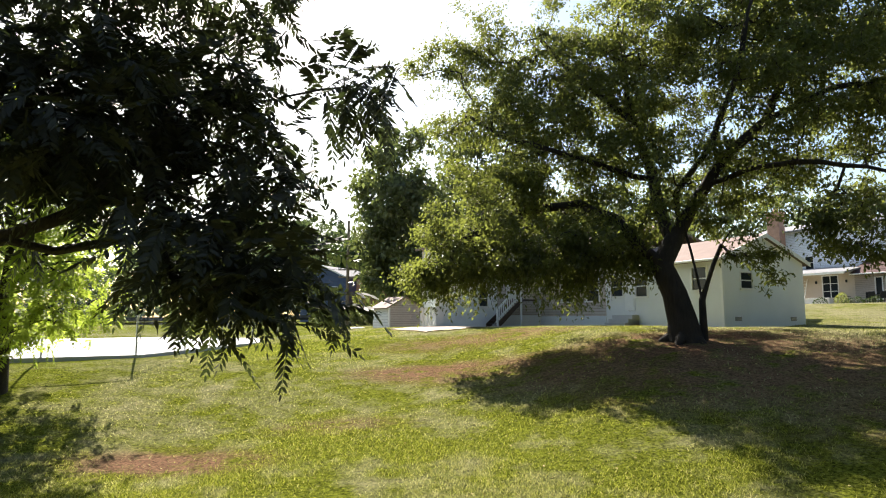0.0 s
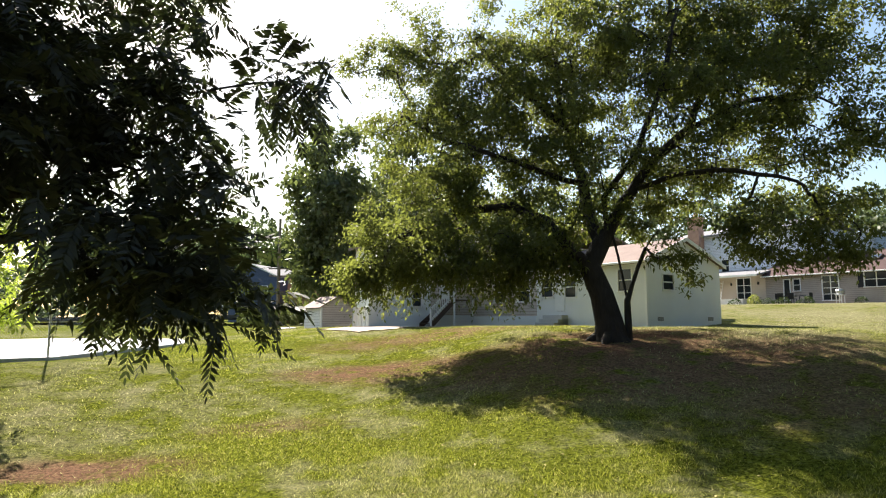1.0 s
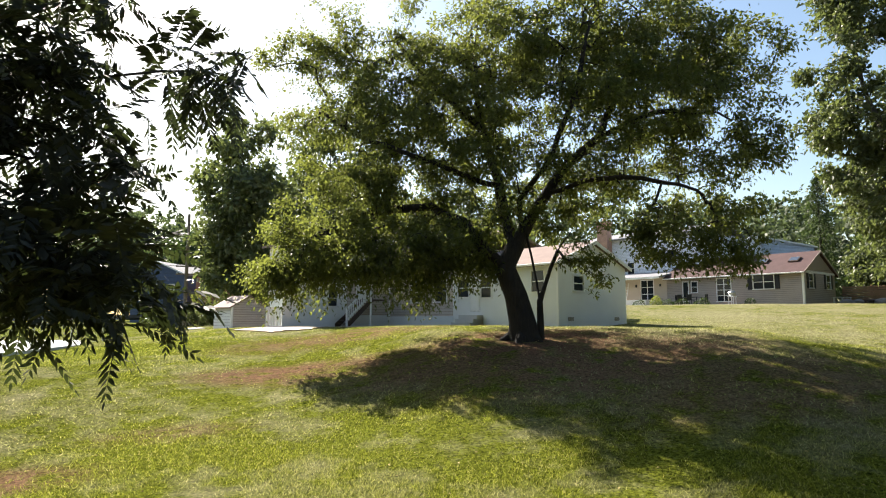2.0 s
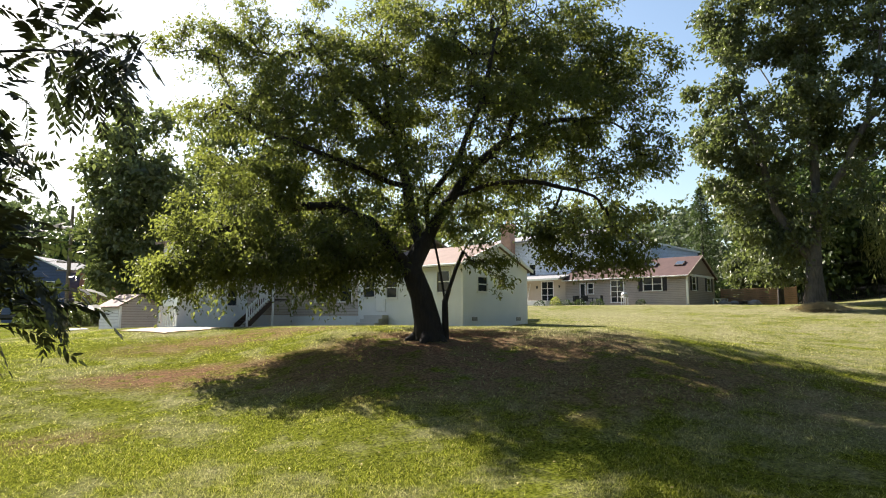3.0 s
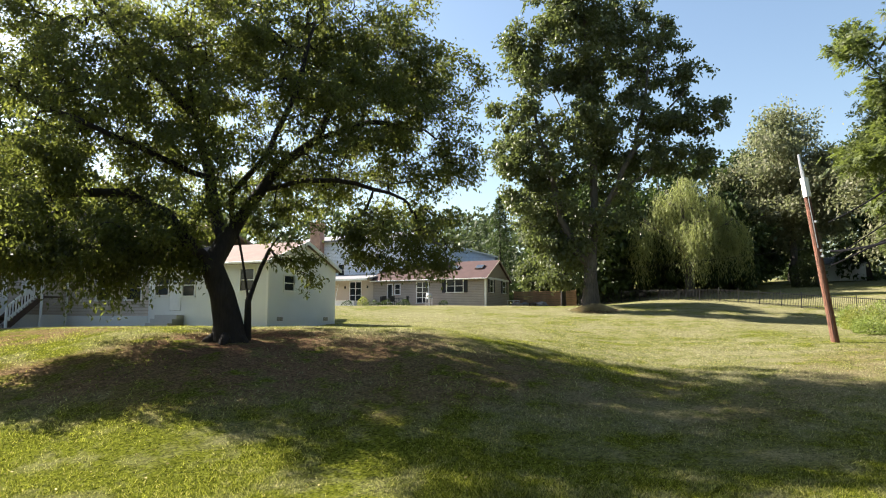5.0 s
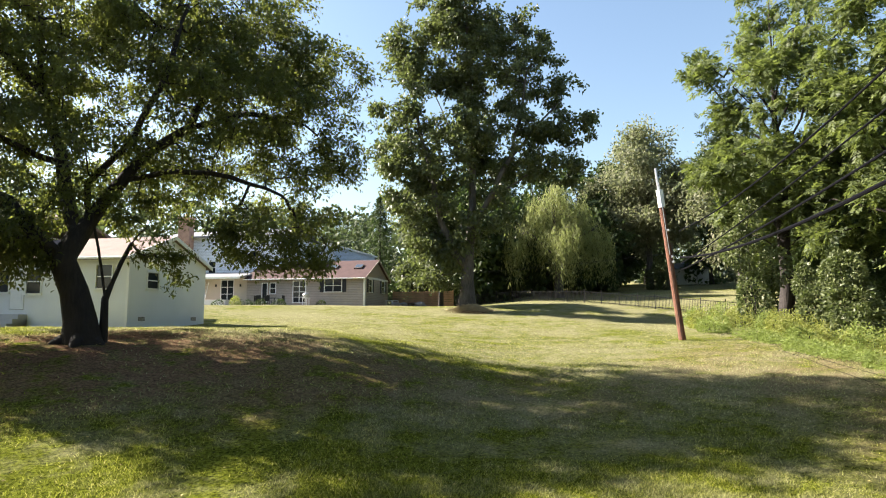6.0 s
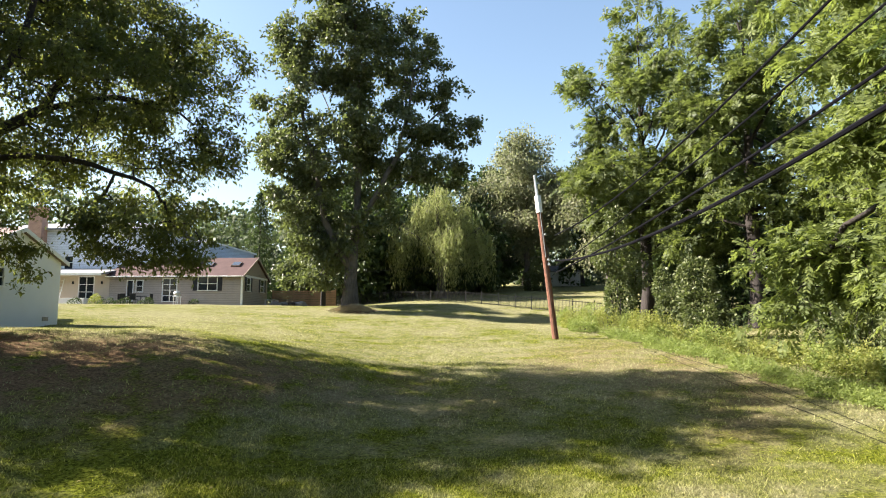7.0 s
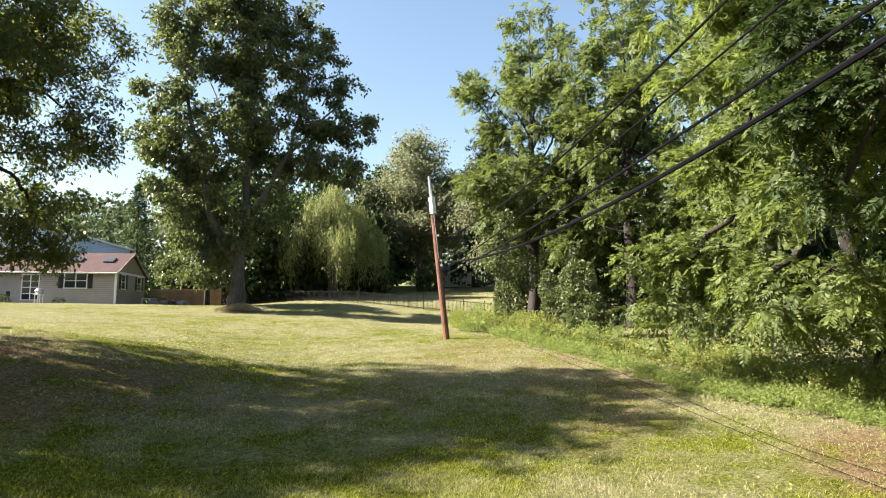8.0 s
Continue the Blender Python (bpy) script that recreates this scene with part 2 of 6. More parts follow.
def ground_mat():
    m, nt, b = material("lawn")
    co = nt.nodes.new("ShaderNodeTexCoord").outputs["Object"]
    big = noise_tex(nt, 0.16, 4, 0.6, co)
    mid = noise_tex(nt, 1.1, 5, 0.7, co)
    fine = noise_tex(nt, 14, 8, 0.8, co)
    green = ramp(nt, fine, [(0.38, (0.016, 0.024, 0.004)), (0.62, (0.205, 0.228, 0.029))])
    dry = ramp(nt, fine, [(0.34, (0.1, 0.095, 0.05)), (0.68, (0.39, 0.36, 0.215))])
    soil = ramp(nt, fine, [(0.34, (0.034, 0.018, 0.012)), (0.66, (0.32, 0.19, 0.12))])
    f = nt.nodes.new("ShaderNodeMath")
    f.operation = "ADD"
    nt.links.new(big, f.inputs[0])
    nt.links.new(mid, f.inputs[1])
    c = mixc(nt, ramp(nt, drier(nt, co, f.outputs[0]), [(0.485, (0, 0, 0)), (0.64, (0.8, 0.8, 0.8))]), green, dry)
    # worn soil round the old tree and on the slope before it
    at = nt.nodes.new("ShaderNodeAttribute")
    at.attribute_name = "worn"
    w = nt.nodes.new("ShaderNodeMath")
    w.operation = "MULTIPLY"
    nt.links.new(at.outputs["Fac"], w.inputs[0])
    nt.links.new(ramp(nt, mid, [(0.34, (0, 0, 0)), (0.52, (1, 1, 1))]), w.inputs[1])
    c = mixc(nt, w.outputs[0], c, soil)
    # tufts, clover and clippings
    tuft = noise_tex(nt, 4.2, 6, 0.75, co)
    c = mixc(nt, 1.0, c, ramp(nt, tuft, [(0.36, (0.68, 0.7, 0.68)), (0.5, (0.97, 0.97, 0.97)), (0.62, (1.0, 1.0, 1.0))]), "MULTIPLY")
    c = mixc(nt, ramp(nt, noise_tex(nt, 7.5, 5, 0.8, co), [(0.56, (0, 0, 0)), (0.68, (0.38, 0.38, 0.38))]), c, (0.36, 0.35, 0.14))
    nt.links.new(c, b.inputs["Base Color"])
    b.inputs["Roughness"].default_value = 1.0
    b.inputs["Specular IOR Level"].default_value = 0.0
    bump(nt, b, fine, 0.9, 0.1)
    return m


LAWN = ground_mat()
TREE_AT = (7.48, 19.62)
WORN = [(7.6, 19.2, 3.6, 2.4, 1.0), (8.5, 16.2, 5.0, 2.6, 0.85), (11.5, 13.0, 4.5, 2.2, 0.65), (15.5, 10.5, 4.0, 1.6, 0.35), (-0.4, 21.2, 2.6, 1.2, 1.0), (1.8, 20.2, 2.6, 1.2, 0.8), (5.0, 18.0, 3.5, 1.6, 0.8), (-5.6, 13.0, 2.0, 0.9, 1.0), (-2.5, 15.5, 1.6, 0.7, 0.5),
        (9.6, 15.0, 4.0, 2.5, 0.3), (14.5, 13.5, 2.5, 1.2, 0.35), (17, 7.5, 3.5, 1.5, 0.3), (13.5, -4.2, 3.0, 1.5, 0.8), (25, 7, 6, 2.4, 0.3), (23, 3.5, 5, 1.4, 0.4), (2.5, 26.5, 5, 2.0, 0.7), (20, 1, 6, 1.2, 0.4), (38.6, 28.0, 1.8, 1.3, 0.9)]


def worn_at(x, y):
    w = np.zeros_like(np.asarray(x, float))
    for cx, cy, rx, ry, k in WORN:
        d = np.sqrt(((x - cx) / rx) ** 2 + ((y - cy) / ry) ** 2)
        w = np.maximum(w, k * sstep(1.5 - d))
    return w


def build_ground():
    s = np.linspace(-1, 1, 271)
    line = 62 * s + 3000 * np.sign(s) * np.abs(s) ** 13
    X, Y = np.meshgrid(line + 10, line + 14, indexing="ij")
    V = np.stack([X, Y, ground_z(X, Y)], -1).reshape(-1, 3)
    n = len(line)
    i, j = np.meshgrid(np.arange(n - 1), np.arange(n - 1), indexing="ij")
    a = (i * n + j).ravel()
    T = np.concatenate([np.stack([a, a + n, a + n + 1], 1), np.stack([a, a + n + 1, a + 1], 1)])
    me = mesh_of(V, T)
    at = me.attributes.new("worn", "FLOAT", "POINT")
    at.data.foreach_set("value", worn_at(V[:, 0], V[:, 1]).astype(np.float32))
    me.polygons.foreach_set("use_smooth", np.ones(len(T), bool))
    tagged(part("ground", me, LAWN), "sunlit mown lawn with dry patches on a slope", "lawn", kind="structure")


build_ground()


# ---------------------------------------------------------------- trees
def unit(v):
    return v / (np.linalg.norm(v, axis=-1, keepdims=True) + 1e-9)


def leaf_mesh(P, D, size, wide=0.42, fold=0.25, rng=None):
    """One folded leaf of four corners at each place P, pointing along D."""
    n = len(P)
    D = unit(D)
    side = unit(np.cross(D, rng.normal(size=(n, 3)) + np.array([0, 0, 0.6])))
    up = np.cross(side, D)
    L = (size * rng.uniform(0.65, 1.25, n))[:, None]
    tip = P + D * L - np.array([0, 0, 0.12]) * L
    mid = P + D * L * 0.45
    a = mid + side * L * wide / 2 + up * L * fold * wide
    b = mid - side * L * wide / 2 + up * L * fold * wide
    V = np.stack([P, a, tip, b], 1).reshape(-1, 3)
    k = np.arange(n)[:, None] * 4
    T = np.concatenate([k + [[0, 1, 2]], k + [[0, 2, 3]]], 1).reshape(-1, 3)
    return V, T


def compound_mesh(P, D, length, pairs, leaflet, rng, droop=0.5, wide=0.36, fine=False):
    """Feathered leaves: a stalk at each P along D with leaflets in pairs and one at its tip."""
    n = len(P)
    D = unit(D)
    side = unit(np.cross(D, np.array([0, 0, 1.0]) + 0.35 * rng.normal(size=(n, 3))))
    up = np.cross(side, D)
    L = (length * rng.uniform(0.7, 1.2, n))[:, None]
    Vs, Ts, base = [], [], 0
    quad = np.array([[0, 1, 5], [1, 2, 4], [1, 4, 5], [2, 3, 4]]) if fine else np.array([[0, 1, 2], [0, 2, 3]])
    corners = 6 if fine else 4
    for k in range(pairs + 1):
        s = 0.2 + 0.8 * k / pairs
        q = P + D * L * s - np.array([0, 0, 1.0]) * droop * L * s * s * 0.5
        for sg in ((1, -1) if k < pairs else (0,)):
            f = leaflet * (0.75 + 0.5 * math.sin(math.pi * min(1, s * 0.9 + 0.1))) * rng.uniform(0.8, 1.15, n)[:, None]
            d = unit(side * sg * 0.9 + D * (0.55 if sg else 1) - np.array([0, 0, 1.0]) * (0.1 + droop * 0.5) + 0.12 * rng.normal(size=(n, 3)))
            w = unit(np.cross(d, up + 0.3 * rng.normal(size=(n, 3))))
            if fine:
                V = np.stack([q, q + d * f * 0.28 + w * f * wide * 0.5, q + d * f * 0.65 + w * f * wide * 0.38, q + d * f, q + d * f * 0.65 - w * f * wide * 0.38, q + d * f * 0.28 - w * f * wide * 0.5], 1).reshape(-1, 3)
            else:
                V = np.stack([q, q + d * f * 0.45 + w * f * wide / 2, q + d * f, q + d * f * 0.45 - w * f * wide / 2], 1).reshape(-1, 3)
            Vs.append(V)
            Ts.append((np.arange(n)[:, None, None] * corners + quad[None]).reshape(-1, 3) + base)
            base += len(V)
    # the stalk, a thin triangle
    e = P + D * L - np.array([0, 0, 1.0]) * droop * L * 0.5
    V = np.stack([P + side * 0.006, e, P - side * 0.006], 1).reshape(-1, 3)
    Vs.append(V)
    Ts.append(np.arange(n)[:, None] * 3 + np.array([[0, 1, 2]]) + base)
    return np.concatenate(Vs), np.concatenate(Ts)


def in_lobes(lobes, n, rng, hollow=0.45, clump=None):
    """Random places in ellipsoids (x, y, z, rx, ry, rz[, weight]), denser toward their skins; clump: (how many, how wide) tufts to gather them in."""
    if clump:
        C, pick = in_lobes(lobes, clump[0], rng, hollow)
        k = rng.integers(0, clump[0], n)
        wide = clump[1] * rng.uniform(0.55, 1.25, clump[0])[k][:, None]
        return C[k] + unit(rng.normal(size=(n, 3))) * rng.uniform(0.05, 1, (n, 1)) ** 0.5 * wide * np.array([1, 1, 0.7]), pick[k]
    vol = np.array([l[3] * l[4] * l[5] * (l[6] if len(l) > 6 else 1) for l in lobes]) ** 0.8
    pick = rng.choice(len(lobes), n, p=vol / vol.sum())
    A = np.array([l[:6] for l in lobes])[pick]
    r = rng.uniform(hollow ** 3, 1, n) ** (1 / 3)
    return A[:, :3] + unit(rng.normal(size=(n, 3))) * r[:, None] * A[:, 3:6], pick


def grow(limbs, lobes, n_tips, base_r, rng, tip_r=0.005, lift=0.15, wiggle=0.12, step=0.55, hollow=0.45, clump=None):
    """A branch skeleton: hand-set limbs, then twigs that reach for places in the crown.
    Returns nodes, parents, radii and the twigs' ends with their directions."""
    N, par = [], []

    def chain(pts, start):
        k = start
        for p in pts:
            N.append(np.array(p, float))
            par.append(k)
            k = len(N) - 1
        return k

    for pts in limbs:
        pts = [np.array(p, float) for p in pts]
        if N:
            d = [np.linalg.norm(q - pts[0]) for q in N]
            k = int(np.argmin(d))
        else:
            N.append(pts[0])
            par.append(-1)
            k = 0
        dense, prev = [], N[k]
        for p in pts[1:]:
            m = max(1, int(np.linalg.norm(p - prev) / step))
            for i in range(1, m + 1):
                q = prev + (p - prev) * i / m
                if i < m:
                    q = q + rng.normal(size=3) * wiggle * 0.35
                dense.append(q)
            prev = p
        chain(dense, k)
    first = len(N)
    tips, _ = in_lobes(lobes, n_tips, rng, hollow, clump)
    root = N[0]
    order = np.argsort([np.min(np.linalg.norm(np.array(N) - t, axis=1)) for t in tips])
    arr = np.zeros((len(N) + n_tips * 14, 3))
    arr[:len(N)] = N
    ends, ways = [], []
    lim0 = min(p[2] for p in N) + 0.22 * (max(p[2] for p in N) - min(p[2] for p in N))
    for t in tips[order]:
        d = arr[:len(N)] - t
        cost = np.linalg.norm(d, axis=1) + 0.35 * np.maximum(0, d[:, 2]) + 3.0 * (arr[:len(N), 2] < lim0)
        k = int(np.argmin(cost))
        p0 = arr[k]
        ln = np.linalg.norm(t - p0)
        m = min(12, max(2, int(ln / step)))
        bow = np.array([0, 0, lift * ln]) + rng.normal(size=3) * wiggle * ln
        pts = [p0 + (t - p0) * i / m + bow * 4 * (i / m) * (1 - i / m) * 0.5 + rng.normal(size=3) * wiggle * 0.12 * (i < m) for i in range(1, m + 1)]
        for p in pts:
            arr[len(N)] = p
            N.append(p)
            par.append(k)
            k = len(N) - 1
        ends.append(k)
        ways.append(unit(pts[-1] - pts[-2]))
    N = np.array(N)
    count = np.zeros(len(N))
    count[ends] = 1
    for i in range(len(N) - 1, 0, -1):
        count[par[i]] += count[i]
    count = np.maximum(count, 1)
    p = math.log(base_r / tip_r) / math.log(count[0])
    return N, np.array(par), tip_r * count ** p, np.array(ends), np.array(ways)


def wood_mesh(N, par, R, flare=1.0, thin=0.0):
    """Tapered limbs round the skeleton."""
    kids = [[] for _ in N]
    for i, p in enumerate(par):
        if p >= 0:
            kids[p].append(i)
    main = [max(k, key=lambda c: R[c]) if k else -1 for k in kids]
    Vs, Ts = [], []
    starts = [0] + [i for i in range(1, len(N)) if main[par[i]] != i]
    for s in starts:
        idx = [s]
        while main[idx[-1]] >= 0:
            idx.append(main[idx[-1]])
        pts = [N[i] for i in idx]
        rad = [R[i] for i in idx]
        if s:
            pts.insert(0, N[par[s]])
            rad.insert(0, R[s])
        if len(pts) < 2 or rad[0] < thin:
            continue
        sides = 12 if rad[0] > 0.15 else 7 if rad[0] > 0.05 else 4 if rad[0] > 0.015 else 3
        a = None
        rings = []
        for i, p in enumerate(pts):
            d = unit(pts[min(i + 1, len(pts) - 1)] - pts[max(i - 1, 0)])
            a = np.cross(d, [0.31, 0.9, 0.3]) if a is None else a - d * np.dot(a, d)
            a = unit(a)
            b = np.cross(d, a)
            ang = np.arange(sides) * math.tau / sides
            rr = rad[i]
            if s == 0 and i < 3:
                rr = rad[i] * (1 + (flare - 1) * (1 - i / 3) ** 2) * (1 + 0.12 * (1 - i / 3) * np.sin(ang * 3 + 1) + 0.08 * np.sin(ang * 5))
                rr = rr[:, None]
            elif sides == 12:
                rr = (rr * (1 + 0.06 * np.sin(ang * 3 + i * 0.7) + 0.04 * np.sin(ang * 5 + i)))[:, None]
            rings.append(p + (np.cos(ang)[:, None] * a + np.sin(ang)[:, None] * b) * rr)
        base = sum(len(v) for v in Vs)
        Vs.append(np.concatenate(rings))
        k = np.arange(sides)
        for i in range(len(rings) - 1):
            o, q = base + i * sides, base + (i + 1) * sides
            Ts.append(np.stack([o + k, o + (k + 1) % sides, q + (k + 1) % sides], 1))
            Ts.append(np.stack([o + k, q + (k + 1) % sides, q + k], 1))
    me = mesh_of(np.concatenate(Vs), np.concatenate(Ts))
    me.polygons.foreach_set("use_smooth", np.ones(len(me.polygons), bool))
    return me


def twig_leaves(N, par, ends, ways, per, spread, rng, hang=0.35):
    """Places and directions of leaves along each twig's last stretch."""
    n = len(ends)
    e = np.repeat(ends, per)
    w = np.repeat(ways, per, 0)
    s = rng.uniform(0, 1, n * per)[:, None]
    p1 = np.array(par)[e]
    p2 = np.maximum(np.array(par)[p1], 0)
    P = np.where(s < 0.55, N[e] + (N[p1] - N[e]) * s / 0.55, N[p1] + (N[p2] - N[p1]) * (s - 0.55) / 0.45)
    P = P + w * rng.uniform(0, 0.5, (n * per, 1)) * spread * 2 + rng.normal(size=(n * per, 3)) * spread * np.array([1, 1, 0.75])
    D = unit(w * 0.5 + rng.normal(size=(n * per, 3)) * 0.7 + np.array([0, 0, -hang]))
    return P, D


def tree(name, x, y, label, limbs, lobes, n_tips, per, leaf, base_r, leafmat, barkmat, seed, spread=0.22, compound=None, flare=1.6,
         group="", wide=0.42, thin=0.0, tip_r=0.005, lift=0.15, hollow=0.45, sink=0.15, step=0.55, category="tree", clump=None, hang=0.35):
    """A tree at x, y. limbs and lobes are given from its foot; compound: (length, pairs, leaflet) for feathered leaves."""
    rng = np.random.default_rng(seed)
    ob = thing(name, pose(x, y, gz(x, y) - sink), label, category, group)
    N, par, R, ends, ways = grow(limbs, lobes, n_tips, base_r, rng, tip_r, lift, hollow=hollow, step=step, clump=clump)
    part("trunk", wood_mesh(N, par, R, flare, thin), barkmat, ob)
    P, D = twig_leaves(N, par, ends, ways, per, spread, rng, hang)
    if compound:
        V, T = compound_mesh(P, D, compound[0], compound[1], compound[2], rng, *compound[3:])
    else:
        V, T = leaf_mesh(P, D, leaf, wide, 0.25, rng)
    part("crown", mesh_of(V, T), leafmat, ob)
    return ob


def leaf_heap(name, x, y, label, category, lobes, n, leaf, mat, seed, hollow=0.75, wide=0.5, stems=True, group="", compound=None, kind=""):
    """A bush: leaves on the skins of rounded heaps, on a few stems."""
    rng = np.random.default_rng(seed)
    ob = thing(name, pose(x, y, gz(x, y) - 0.05), label, category, group, kind)
    P, pick = in_lobes(lobes, n, rng, hollow)
    C = np.array([l[:3] for l in lobes])[pick]
    P = P + 0.12 * np.array([l[3] for l in lobes])[pick][:, None] * np.stack([np.sin(P[:, 0] * 5 + P[:, 2] * 4), np.sin(P[:, 1] * 5), np.sin(P[:, 0] * 4 - P[:, 1] * 3)], 1)
    P[:, 2] = np.maximum(P[:, 2], 0.04)
    D = unit(unit(P - C) + 0.8 * rng.normal(size=P.shape) + np.array([0, 0, -0.2]))
    if compound:
        V, T = compound_mesh(P, D, compound[0], compound[1], compound[2], rng)
    else:
        V, T = leaf_mesh(P, D, leaf, wide, 0.2, rng)
    part("foliage", mesh_of(V, T), mat, ob)
    bm = bmesh.new()
    for l in lobes:
        tube([(l[0] * 0.4, l[1] * 0.4, 0), (l[0] * 0.8, l[1] * 0.8, l[2] * 0.5), (l[0], l[1], l[2] + l[5] * 0.3)], [0.04, 0.03, 0.012], 5, bm)
    tagged(part("stem", bm, BARK, ob), kind="stuff")
    return ob


# the old leaning tree on the knoll, shaped to fit the camera's view; u runs across it, w away from the camera
def uw(u, w, h, c=math.cos(radians(20.86)), s=math.sin(radians(20.86))):
    return (u * c + w * s, -u * s + w * c, h)


